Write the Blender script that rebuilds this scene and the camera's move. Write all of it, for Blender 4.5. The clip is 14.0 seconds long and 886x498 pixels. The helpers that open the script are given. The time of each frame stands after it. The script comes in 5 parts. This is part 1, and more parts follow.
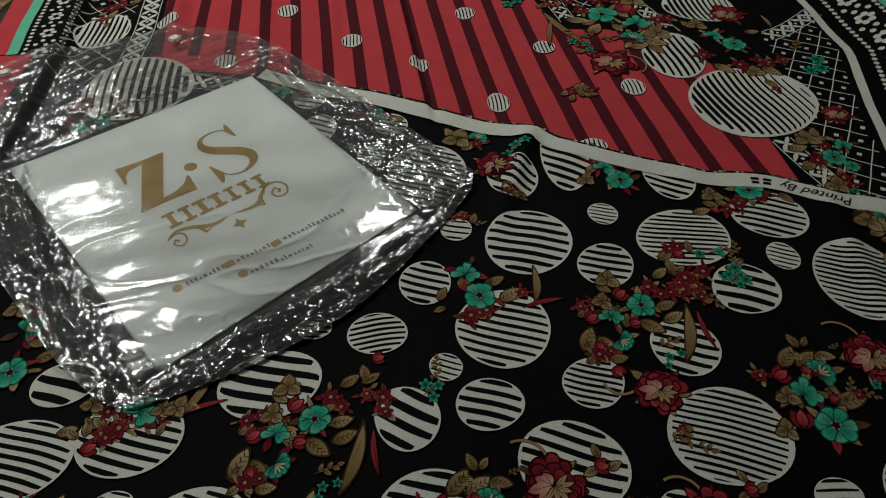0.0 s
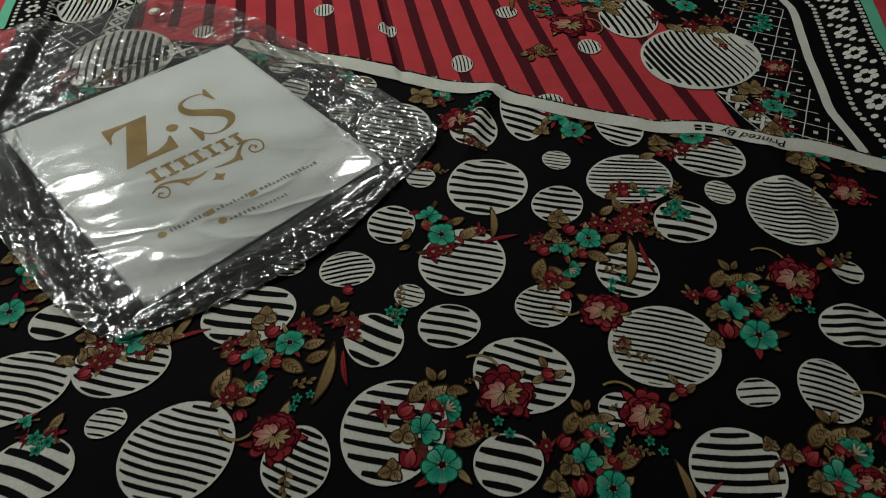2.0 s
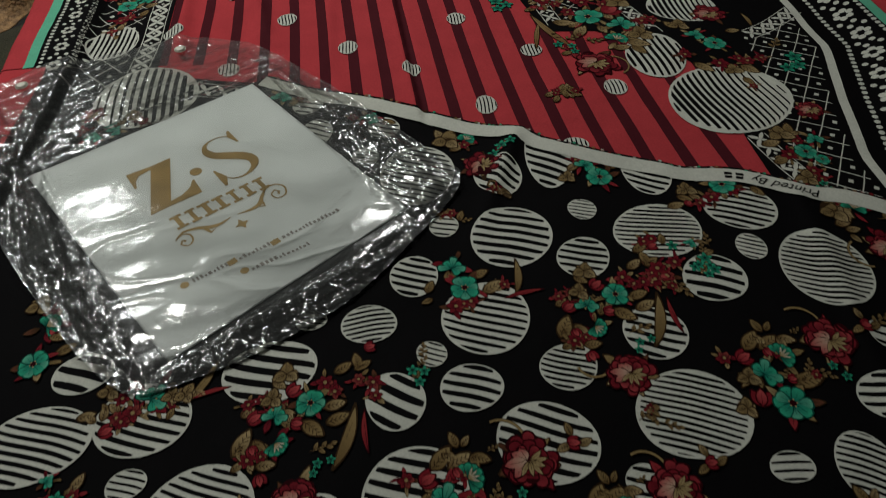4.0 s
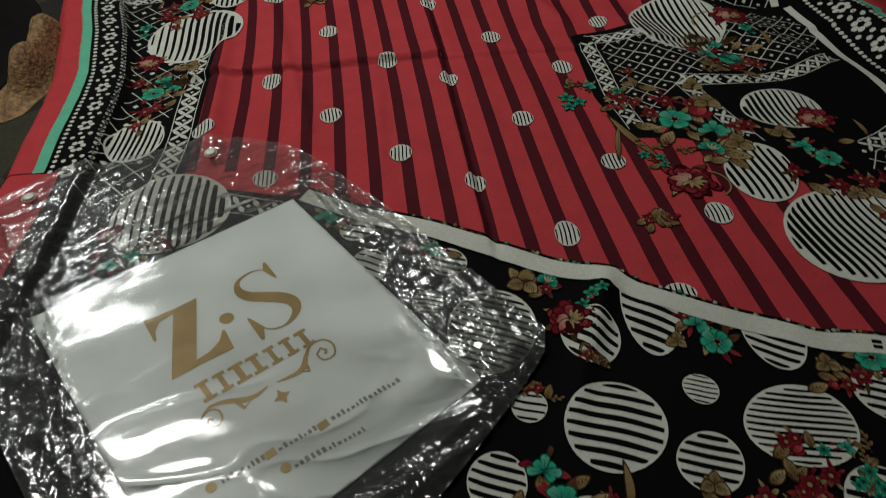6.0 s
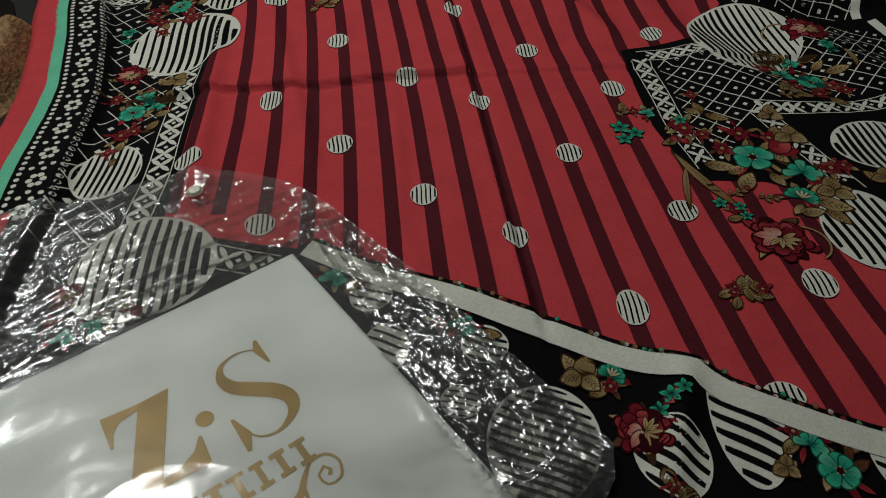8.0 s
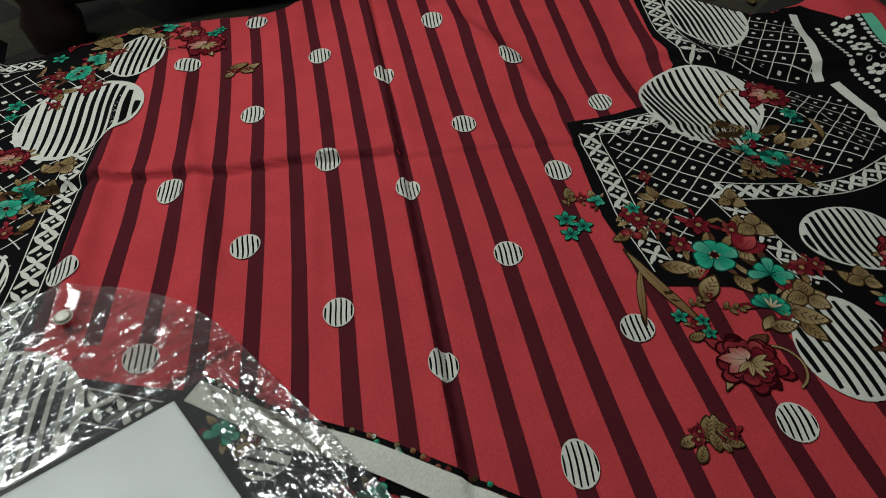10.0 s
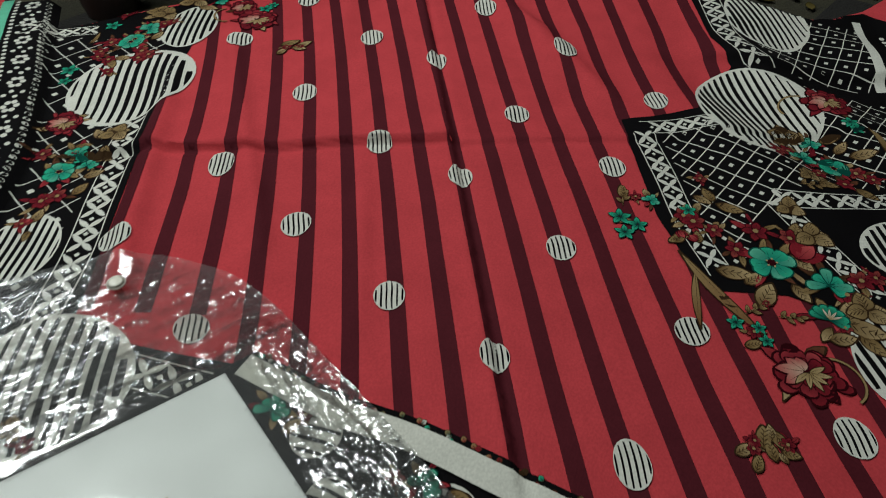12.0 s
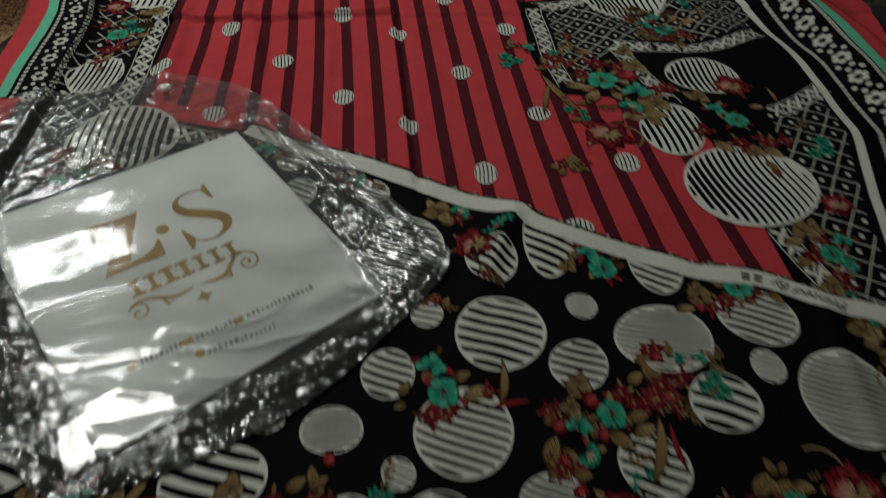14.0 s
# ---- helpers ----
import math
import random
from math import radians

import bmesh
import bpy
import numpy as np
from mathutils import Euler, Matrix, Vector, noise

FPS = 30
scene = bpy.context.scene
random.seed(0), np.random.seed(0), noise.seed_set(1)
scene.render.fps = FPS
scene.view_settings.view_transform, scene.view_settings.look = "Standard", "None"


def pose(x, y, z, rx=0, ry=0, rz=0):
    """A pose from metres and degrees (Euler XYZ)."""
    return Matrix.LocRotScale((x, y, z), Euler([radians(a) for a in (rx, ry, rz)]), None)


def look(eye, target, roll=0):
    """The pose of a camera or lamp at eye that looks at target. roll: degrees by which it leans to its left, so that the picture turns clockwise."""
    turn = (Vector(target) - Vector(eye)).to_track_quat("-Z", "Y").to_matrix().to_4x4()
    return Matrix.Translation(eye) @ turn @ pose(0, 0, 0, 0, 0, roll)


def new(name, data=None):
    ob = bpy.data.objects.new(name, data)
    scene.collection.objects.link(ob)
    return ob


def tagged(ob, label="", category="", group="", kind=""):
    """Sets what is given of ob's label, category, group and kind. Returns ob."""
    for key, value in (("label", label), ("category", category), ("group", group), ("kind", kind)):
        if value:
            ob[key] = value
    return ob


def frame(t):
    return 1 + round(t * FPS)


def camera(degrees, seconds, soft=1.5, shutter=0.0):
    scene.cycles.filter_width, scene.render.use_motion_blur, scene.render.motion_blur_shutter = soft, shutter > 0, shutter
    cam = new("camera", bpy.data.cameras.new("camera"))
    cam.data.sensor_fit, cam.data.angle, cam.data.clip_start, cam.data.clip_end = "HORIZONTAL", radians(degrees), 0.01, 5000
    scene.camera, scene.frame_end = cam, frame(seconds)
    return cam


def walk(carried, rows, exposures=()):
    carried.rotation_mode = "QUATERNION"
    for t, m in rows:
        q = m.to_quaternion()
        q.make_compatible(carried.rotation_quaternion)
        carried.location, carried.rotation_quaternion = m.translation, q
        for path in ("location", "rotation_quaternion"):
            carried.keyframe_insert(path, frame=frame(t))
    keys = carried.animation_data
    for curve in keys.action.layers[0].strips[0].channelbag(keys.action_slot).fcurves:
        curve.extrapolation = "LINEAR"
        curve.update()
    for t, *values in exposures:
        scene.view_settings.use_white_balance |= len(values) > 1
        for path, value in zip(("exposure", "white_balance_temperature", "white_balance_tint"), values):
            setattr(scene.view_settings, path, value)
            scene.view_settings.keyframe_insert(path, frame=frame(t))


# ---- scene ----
cam = camera(69.0, 14.0, soft=1.0, shutter=0.5)
PATH = [
    (0, (0.006, 0.05, 0.36), (0.012, 1.375, -1.138), -1.4),
    (0.5, (0.004, 0.048, 0.36), (0.025, 1.387, -1.125), -0.4),
    (1, (0.015, 0.03, 0.362), (0.039, 1.355, -1.135), -0.7),
    (1.5, (0.025, 0.009, 0.363), (0.067, 1.324, -1.143), -0.8),
    (2, (0.026, -0.003, 0.366), (0.053, 1.295, -1.154), -2.1),
    (2.2, (0.025, -0.007, 0.367), (0.048, 1.285, -1.16), -2.0),
    (4.3, (0.025, 0.049, 0.391), (-0.023, 1.373, -1.107), -4.1),
    (4.5, (0.022, 0.067, 0.395), (-0.034, 1.399, -1.096), -4.3),
    (5, (0.012, 0.114, 0.39), (-0.032, 1.478, -1.071), -3.4),
    (5.5, (-0.011, 0.153, 0.382), (-0.066, 1.508, -1.088), -3.9),
    (6, (-0.022, 0.169, 0.383), (-0.09, 1.548, -1.065), -3.5),
    (6.5, (-0.027, 0.193, 0.381), (-0.057, 1.616, -1.024), -1.3),
    (7, (-0.03, 0.222, 0.368), (-0.062, 1.641, -1.041), -0.7),
    (7.5, (-0.036, 0.26, 0.348), (-0.107, 1.638, -1.099), -2.4),
    (8, (-0.045, 0.28, 0.345), (-0.127, 1.644, -1.114), -3.0),
    (8.5, (-0.023, 0.302, 0.349), (-0.085, 1.674, -1.105), -4.1),
    (8.7, (-0.009, 0.315, 0.341), (-0.026, 1.702, -1.1), -3.2),
    (10.8, (-0.014, 0.402, 0.343), (-0.017, 1.814, -1.073), -0.9),
    (11, (-0.019, 0.403, 0.343), (-0.028, 1.824, -1.064), -0.5),
    (11.5, (-0.029, 0.397, 0.336), (-0.056, 1.795, -1.094), -0.1),
    (12, (-0.038, 0.385, 0.338), (-0.073, 1.765, -1.11), 0.6),
    (12.5, (-0.04, 0.348, 0.344), (-0.101, 1.714, -1.115), 0.6),
    (13, (-0.02, 0.295, 0.361), (-0.067, 1.663, -1.097), 1.1),
    (13.5, (-0.002, 0.21, 0.377), (-0.032, 1.601, -1.06), 1.9),
    (14, (0.039, 0.102, 0.38), (-0.005, 1.46, -1.087), -0.0),
]
EXPOSURES = [(0.0, 0.12, 6450, 10), (2.2, 0.25, 6450, 10), (4.3, 0.0, 6450, 10), (8.0, -0.05, 6450, 10), (9.0, 0.05, 6350, 10), (10.8, 0.50, 6150, 8), (12.0, 0.46, 6150, 8), (13.5, 0.0, 6400, 10), (14.0, -0.15, 6450, 10)]
walk(cam, [(t, look(eye, target, roll)) for t, eye, target, roll in PATH], EXPOSURES)

# ---- world and light ----
world = bpy.data.worlds.new("room_air")
scene.world = world
world.use_nodes = True
world.node_tree.nodes["Background"].inputs["Color"].default_value = (0.9, 1.0, 0.97, 1)
world.node_tree.nodes["Background"].inputs["Strength"].default_value = 0.008


def lamp(name, eye, target, sx, sy, watts, colour):
    data = bpy.data.lights.new(name, "AREA")
    data.shape, data.size, data.size_y, data.energy, data.color = "RECTANGLE", sx, sy, watts, colour
    ob = new(name, data)
    ob.matrix_world = look(eye, target)
    return ob


# unseen lamps added: left, far left for film glare, weaker over the far half
lamp("left_area_light", (-0.70, 0.70, 1.0), (-0.2, 0.7, 0.0), 0.24, 0.24, 4.7, (0.98, 1.0, 0.94))
lamp("far_left_area_light", (-1.48, 1.58, 1.40), (-0.2, 0.6, 0.0), 0.7, 0.10, 5.0, (0.95, 1.0, 0.96))
lamp("far_fill_light", (-0.05, 1.30, 1.05), (-0.08, 0.95, 0.0), 0.25, 0.25, 4.1, (0.98, 1.0, 0.95))

# ---- materials ----


def material(name):
    m = bpy.data.materials.new(name)
    m.use_nodes = True
    n = m.node_tree.nodes
    return m, n, m.node_tree.links, n["Principled BSDF"]


def noise_mix(n, l, scale, low, high, detail=4.0, where="Object"):
    """A mix of two colours by noise at a real-world scale."""
    tc, nz, cr = n.new("ShaderNodeTexCoord"), n.new("ShaderNodeTexNoise"), n.new("ShaderNodeValToRGB")
    nz.inputs["Scale"].default_value, nz.inputs["Detail"].default_value = scale, detail
    cr.color_ramp.elements[0].color, cr.color_ramp.elements[1].color = (*low, 1), (*high, 1)
    cr.color_ramp.elements[0].position, cr.color_ramp.elements[1].position = 0.3, 0.7
    l.new(tc.outputs[where], nz.inputs["Vector"])
    l.new(nz.outputs["Fac"], cr.inputs["Fac"])
    return cr.outputs["Color"], nz.outputs["Fac"]


def multiply(n, l, a, b, fac=1.0):
    mx = n.new("ShaderNodeMix")
    mx.data_type, mx.blend_type = "RGBA", "MULTIPLY"
    mx.inputs["Factor"].default_value = fac
    l.new(a, mx.inputs["A"])
    l.new(b, mx.inputs["B"])
    return mx.outputs["Result"]


def weave(n, l, b, strength=0.12):
    """Fine cotton weave relief."""
    tc = n.new("ShaderNodeTexCoord")
    w1, w2, add, bump = (n.new(k) for k in ("ShaderNodeTexWave", "ShaderNodeTexWave", "ShaderNodeMath", "ShaderNodeBump"))
    w1.bands_direction, w2.bands_direction = "X", "Y"
    for w in (w1, w2):
        w.inputs["Scale"].default_value, w.inputs["Distortion"].default_value = 420.0, 1.5
        w.inputs["Detail Scale"].default_value = 2.0
        l.new(tc.outputs["Object"], w.inputs["Vector"])
    l.new(w1.outputs["Fac"], add.inputs[0])
    l.new(w2.outputs["Fac"], add.inputs[1])
    bump.inputs["Strength"].default_value, bump.inputs["Distance"].default_value = strength, 0.0002
    l.new(add.outputs[0], bump.inputs["Height"])
    l.new(bump.outputs["Normal"], b.inputs["Normal"])


def dyed_cotton(name):
    """Printed cotton lawn: the dye of each motif is a colour attribute, worn by fine noise at two scales."""
    m, n, l, b = material(name)
    dye = n.new("ShaderNodeAttribute")
    dye.attribute_name = "dye"
    fine, _ = noise_mix(n, l, 650.0, (0.80, 0.80, 0.80), (1, 1, 1))
    broad, _ = noise_mix(n, l, 38.0, (0.88, 0.88, 0.88), (1, 1, 1))
    l.new(multiply(n, l, multiply(n, l, dye.outputs["Color"], fine), broad), b.inputs["Base Color"])
    b.inputs["Roughness"].default_value = 0.72
    b.inputs["Specular IOR Level"].default_value = 0.03
    weave(n, l, b)
    return m


PRINT = dyed_cotton("printed_cotton")


def plain(name, low, high, scale, rough, metal=0.0, bump=0.0, bump_scale=60.0):
    m, n, l, b = material(name)
    c, _ = noise_mix(n, l, scale, low, high)
    l.new(c, b.inputs["Base Color"])
    b.inputs["Roughness"].default_value, b.inputs["Metallic"].default_value = rough, metal
    if bump:
        _, f = noise_mix(n, l, bump_scale, low, high)
        bp = n.new("ShaderNodeBump")
        bp.inputs["Strength"].default_value, bp.inputs["Distance"].default_value = bump, 0.004
        l.new(f, bp.inputs["Height"])
        l.new(bp.outputs["Normal"], b.inputs["Normal"])
    return m


WALL = plain("wall_paint", (0.34, 0.36, 0.33), (0.41, 0.43, 0.39), 3.0, 0.8)
WOOD = plain("dark_wood", (0.007, 0.004, 0.0035), (0.020, 0.009, 0.007), 14.0, 0.45, bump=0.1)
GOLD_CLOTH = plain("gold_jacquard", (0.11, 0.055, 0.02), (0.34, 0.19, 0.075), 150.0, 0.75, bump=0.8, bump_scale=260.0)
PAPER = plain("white_card", (0.57, 0.59, 0.56), (0.64, 0.66, 0.63), 25.0, 0.42)
GOLD_INK = plain("gold_ink", (0.22, 0.14, 0.032), (0.34, 0.22, 0.065), 60.0, 0.45, 0.25)
GREY_INK = plain("grey_ink", (0.16, 0.14, 0.12), (0.24, 0.21, 0.18), 60.0, 0.6)
SNAP = plain("snap_plastic", (0.60, 0.58, 0.48), (0.72, 0.70, 0.60), 80.0, 0.35)


def carpet_material():
    """A woven rug: dark and olive checks with a worn pile."""
    m, n, l, b = material("carpet_pile")
    tc, ck, mp = n.new("ShaderNodeTexCoord"), n.new("ShaderNodeTexChecker"), n.new("ShaderNodeMapping")
    mp.inputs["Rotation"].default_value = (0, 0, 0.72)
    l.new(tc.outputs["Object"], mp.inputs["Vector"])
    l.new(mp.outputs["Vector"], ck.inputs["Vector"])
    ck.inputs["Scale"].default_value = 11.0
    ck.inputs["Color1"].default_value, ck.inputs["Color2"].default_value = (0.052, 0.047, 0.022, 1), (0.016, 0.013, 0.010, 1)
    fine, f = noise_mix(n, l, 420.0, (0.45, 0.45, 0.45), (1, 1, 1))
    broad, _ = noise_mix(n, l, 9.0, (0.6, 0.6, 0.6), (1.0, 1.0, 0.9))
    l.new(multiply(n, l, multiply(n, l, ck.outputs["Color"], fine), broad), b.inputs["Base Color"])
    b.inputs["Roughness"].default_value = 0.95
    bp = n.new("ShaderNodeBump")
    bp.inputs["Strength"].default_value, bp.inputs["Distance"].default_value = 0.9, 0.004
    l.new(f, bp.inputs["Height"])
    l.new(bp.outputs["Normal"], b.inputs["Normal"])
    return m


def film_material():
    """Clear polythene film: mostly clear, glossy at creases."""
    m, n, l, b = material("clear_polythene")
    clear, gloss, mix, fr, add = (n.new(k) for k in ("ShaderNodeBsdfTransparent", "ShaderNodeBsdfGlossy", "ShaderNodeMixShader", "ShaderNodeFresnel", "ShaderNodeMath"))
    clear.inputs["Color"].default_value = (0.985, 0.988, 0.986, 1)
    gloss.inputs["Roughness"].default_value = 0.11
    gloss.inputs["Color"].default_value = (1, 1, 1, 1)
    fr.inputs["IOR"].default_value = 1.5
    add.operation = "MULTIPLY_ADD"
    add.inputs[1].default_value, add.inputs[2].default_value = 1.55, 0.0
    l.new(fr.outputs[0], add.inputs[0])
    l.new(add.outputs[0], mix.inputs["Fac"])
    l.new(clear.outputs[0], mix.inputs[1])
    l.new(gloss.outputs[0], mix.inputs[2])
    # thin wandering creases where the film lies loose, soft ripples everywhere
    tc, loose, gain = (n.new(k) for k in ("ShaderNodeTexCoord", "ShaderNodeAttribute", "ShaderNodeMath"))
    loose.attribute_name = "dye"
    lines = None
    for size, share in ((26.0, 1.0), (58.0, 0.55)):
        tex, dist, line = n.new("ShaderNodeTexNoise"), n.new("ShaderNodeMath"), n.new("ShaderNodeMapRange")
        tex.inputs["Scale"].default_value, tex.inputs["Detail"].default_value, tex.inputs["Distortion"].default_value = size, 1.0, 1.2
        dist.operation, dist.inputs[1].default_value = "SUBTRACT", 0.5
        away = n.new("ShaderNodeMath")
        away.operation = "ABSOLUTE"
        line.inputs["From Max"].default_value, line.inputs["To Min"].default_value, line.inputs["To Max"].default_value = 0.10, share, 0.0
        l.new(tc.outputs["Object"], tex.inputs["Vector"])
        l.new(tex.outputs["Fac"], dist.inputs[0])
        l.new(dist.outputs[0], away.inputs[0])
        l.new(away.outputs[0], line.inputs["Value"])
        if lines is None:
            lines = line.outputs[0]
        else:
            both = n.new("ShaderNodeMath")
            l.new(lines, both.inputs[0])
            l.new(line.outputs[0], both.inputs[1])
            lines = both.outputs[0]
    gain.operation = "MULTIPLY"
    l.new(lines, gain.inputs[0])
    l.new(loose.outputs["Fac"], gain.inputs[1])
    facet = n.new("ShaderNodeBump")
    facet.inputs["Strength"].default_value, facet.inputs["Distance"].default_value = 0.22, 0.0022
    l.new(gain.outputs[0], facet.inputs["Height"])
    _, f = noise_mix(n, l, 40.0, (0, 0, 0), (1, 1, 1), 2.0)
    bp = n.new("ShaderNodeBump")
    bp.inputs["Strength"].default_value, bp.inputs["Distance"].default_value = 0.12, 0.004
    l.new(f, bp.inputs["Height"])
    l.new(facet.outputs["Normal"], bp.inputs["Normal"])
    for s in (gloss, fr):
        l.new(bp.outputs["Normal"], s.inputs["Normal"])
    # the faint milky haze of polythene
    haze, veil = n.new("ShaderNodeBsdfDiffuse"), n.new("ShaderNodeMixShader")
    haze.inputs["Color"].default_value = (0.9, 0.92, 0.9, 1)
    veil.inputs["Fac"].default_value = 0.024
    l.new(mix.outputs[0], veil.inputs[1])
    l.new(haze.outputs[0], veil.inputs[2])
    l.new(veil.outputs[0], n["Material Output"].inputs["Surface"])
    return m


CARPET, FILM = carpet_material(), film_material()

# dyes
RED, MAROON, BLACK, CREAM = (0.48, 0.050, 0.058), (0.074, 0.011, 0.016), (0.0042, 0.0038, 0.0042), (0.60, 0.60, 0.525)
TEAL, TEAL_DARK, MINT = (0.040, 0.42, 0.24), (0.004, 0.060, 0.042), (0.13, 0.46, 0.30)
WINE, WINE_DARK, ROSE = (0.19, 0.013, 0.020), (0.028, 0.002, 0.004), (0.46, 0.075, 0.075)
KHAKI, KHAKI_DARK, KHAKI_LIGHT = (0.28, 0.195, 0.085), (0.036, 0.019, 0.008), (0.40, 0.295, 0.15)

# ---- shapes ----
import functools
GRID = 0.003


def bell(d, w):
    return math.exp(-(d / w) ** 2)


def ramp(a, b, x):
    u = min(1.0, max(0.0, (x - a) / (b - a)))
    return u * u * (3 - 2 * u)


def track(points, y):
    """x at y along a line given as (x, y) points with y rising."""
    if y <= points[0][1]:
        return points[0][0]
    for (xa, ya), (xb, yb) in zip(points, points[1:]):
        if y <= yb:
            return xa + (xb - xa) * (y - ya) / (yb - ya)
    return points[-1][0]


LEFT_EDGE = [(-0.360, 0.45), (-0.366, 0.641), (-0.377, 0.704), (-0.385, 0.76), (-0.395, 0.811), (-0.425, 0.905), (-0.450, 0.965), (-0.488, 1.076), (-0.50, 1.15)]
RIGHT_LINE = [(0.40, 0.30), (0.389, 0.385), (0.385, 0.45), (0.400, 0.53), (0.422, 0.62), (0.412, 0.74), (0.395, 0.83), (0.376, 0.925)]


def middle_fold(y):
    return -0.0040 - 0.142 * (y - 0.56)


CARD = [Vector((-0.354, 0.466)), Vector((-0.173, 0.593)), Vector((-0.012, 0.405)), Vector((-0.175, 0.266))]


def packet_uv(x, y):
    """Position within the packet: along the card's top edge and down it, in metres from its middle."""
    p = Vector((x, y)) - (CARD[0] + CARD[1] + CARD[2] + CARD[3]) / 4
    u = (CARD[1] - CARD[0]).normalized()
    w = Vector((u.y, -u.x))
    return p.dot(u), p.dot(w)


def pressed(x, y):
    """The packet's weight flattens the cloth under its card."""
    u, v = packet_uv(x, y)
    return ramp(0.150, 0.105, abs(u)) * ramp(0.170, 0.125, abs(v))


def cloth_lie(x, y):
    """The lie of the cloth: pressed folds, soft waves and raised side hems."""
    z = 0.0035 * noise.noise(Vector((x * 7, y * 7, 0.3))) + 0.0013 * noise.noise(Vector((x * 24, y * 19, 4.1))) + 0.0004 * noise.noise(Vector((x * 70, y * 45, 2.6)))
    up = ramp(0.50, 0.56, y + 0.40 * x)
    d = x - middle_fold(y)
    z += up * (0.0050 * ramp(0.003, -0.003, d) * math.exp(-abs(d) / 0.05) + 0.0014 * math.exp(-abs(d) / 0.04) - 0.0018 * bell(d - 0.004, 0.004))
    c = y - (0.836 + 0.088 * x + 0.002 * math.sin(x * 40))
    deep = 1.0 if d < 0 else 0.35
    z += deep * (0.0062 * ramp(-0.003, 0.003, c) * math.exp(-abs(c) / 0.045) + 0.0014 * math.exp(-abs(c) / 0.03) - 0.0020 * bell(c + 0.004, 0.004)) * ramp(-0.40, -0.30, x)
    # upright wrinkles of the red panel
    for fx, lean, amp, width, ya, yb in ((-0.292, -0.17, 0.0075, 0.011, 0.62, 0.98), (-0.210, -0.33, 0.0050, 0.010, 0.66, 1.06), (-0.115, -0.10, 0.0025, 0.008, 0.60, 0.84),
                                         (-0.16, -0.02, 0.005, 0.016, 0.92, 1.20), (0.10, -0.30, 0.006, 0.016, 0.90, 1.15), (0.155, -0.5, 0.008, 0.018, 0.86, 1.10)):
        z += amp * bell(x - fx - lean * (y - 0.8), width) * ramp(ya, ya + 0.07, y) * (1 - ramp(yb - 0.08, yb, y))
    # waves of the right border
    z += 0.005 * math.sin((x * 0.9 + y * 0.5) * 55) * ramp(0.12, 0.2, x) * ramp(0.74, 0.82, y) * (1 - ramp(0.97, 1.05, y))
    z += 0.008 * ramp(0.0, 0.012, y - (0.985 - 0.42 * (x - 0.2) + 0.9 * (x - 0.2) ** 2)) * ramp(0.19, 0.24, x)
    # folds of the black fabric
    low = 1 - up
    z += low * (0.007 * bell(x - (0.088 - 0.35 * (0.5 - y)), 0.010) * ramp(0.33, 0.48, y) + 0.0030 * bell(x - 0.305 - 0.05 * (y - 0.33), 0.009) * ramp(0.1, 0.2, y))
    z += low * (0.0014 * math.sin(x * 17 + y * 9 + 1.0) + 0.0012 * math.sin(x * 9 - y * 21))
    # side hems rise and roll outward
    e = track(LEFT_EDGE, y) - x
    if e > -0.01:
        z += 0.012 * ramp(-0.004, 0.010, e) - 0.026 * ramp(0.076, 0.11, e)
    e = x - track(RIGHT_LINE, y)
    if e > 0.0:
        z += 0.014 * ramp(0.02, 0.06, e) - 0.028 * ramp(0.085, 0.15, e)
    return z * (1 - 0.85 * pressed(x, y))


@functools.lru_cache(maxsize=None)
def cloth_node(i, j):
    return cloth_lie(i * 0.003, j * 0.003)


def cloth_height(x, y):
    """The lie of the cloth on its 3 mm mesh, so that printed pieces follow it exactly."""
    fx, fy = x / 0.003, y / 0.003
    i, j = math.floor(fx), math.floor(fy)
    u, v = fx - i, fy - j
    low = cloth_node(i, j) * (1 - u) + cloth_node(i + 1, j) * u
    high = cloth_node(i, j + 1) * (1 - u) + cloth_node(i + 1, j + 1) * u
    return low * (1 - v) + high * v


def dotted_height(x, y):
    """The black fabric lies on the red panel."""
    return cloth_height(x, y) + 0.0022


def clip(poly, axis, value, keep_low):
    out = []
    for a, b in zip(poly, poly[1:] + poly[:1]):
        ia, ib = (a[axis] <= value) == keep_low or a[axis] == value, (b[axis] <= value) == keep_low or b[axis] == value
        if ia:
            out.append(a)
        if ia != ib:
            t = (value - a[axis]) / (b[axis] - a[axis])
            out.append((a[0] + t * (b[0] - a[0]), a[1] + t * (b[1] - a[1])))
    return out


def cells(poly, axis, step):
    """Cuts a convex polygon along the lines of the grid."""
    lo, hi = min(p[axis] for p in poly), max(p[axis] for p in poly)
    pieces = []
    for k in range(math.floor(lo / step), math.floor(hi / step) + 1):
        p = poly
        if lo < k * step:
            p = clip(p, axis, k * step, False)
        if len(p) > 2 and hi > (k + 1) * step:
            p = clip(p, axis, (k + 1) * step, True)
        if len(p) > 2:
            pieces.append(p)
    return pieces


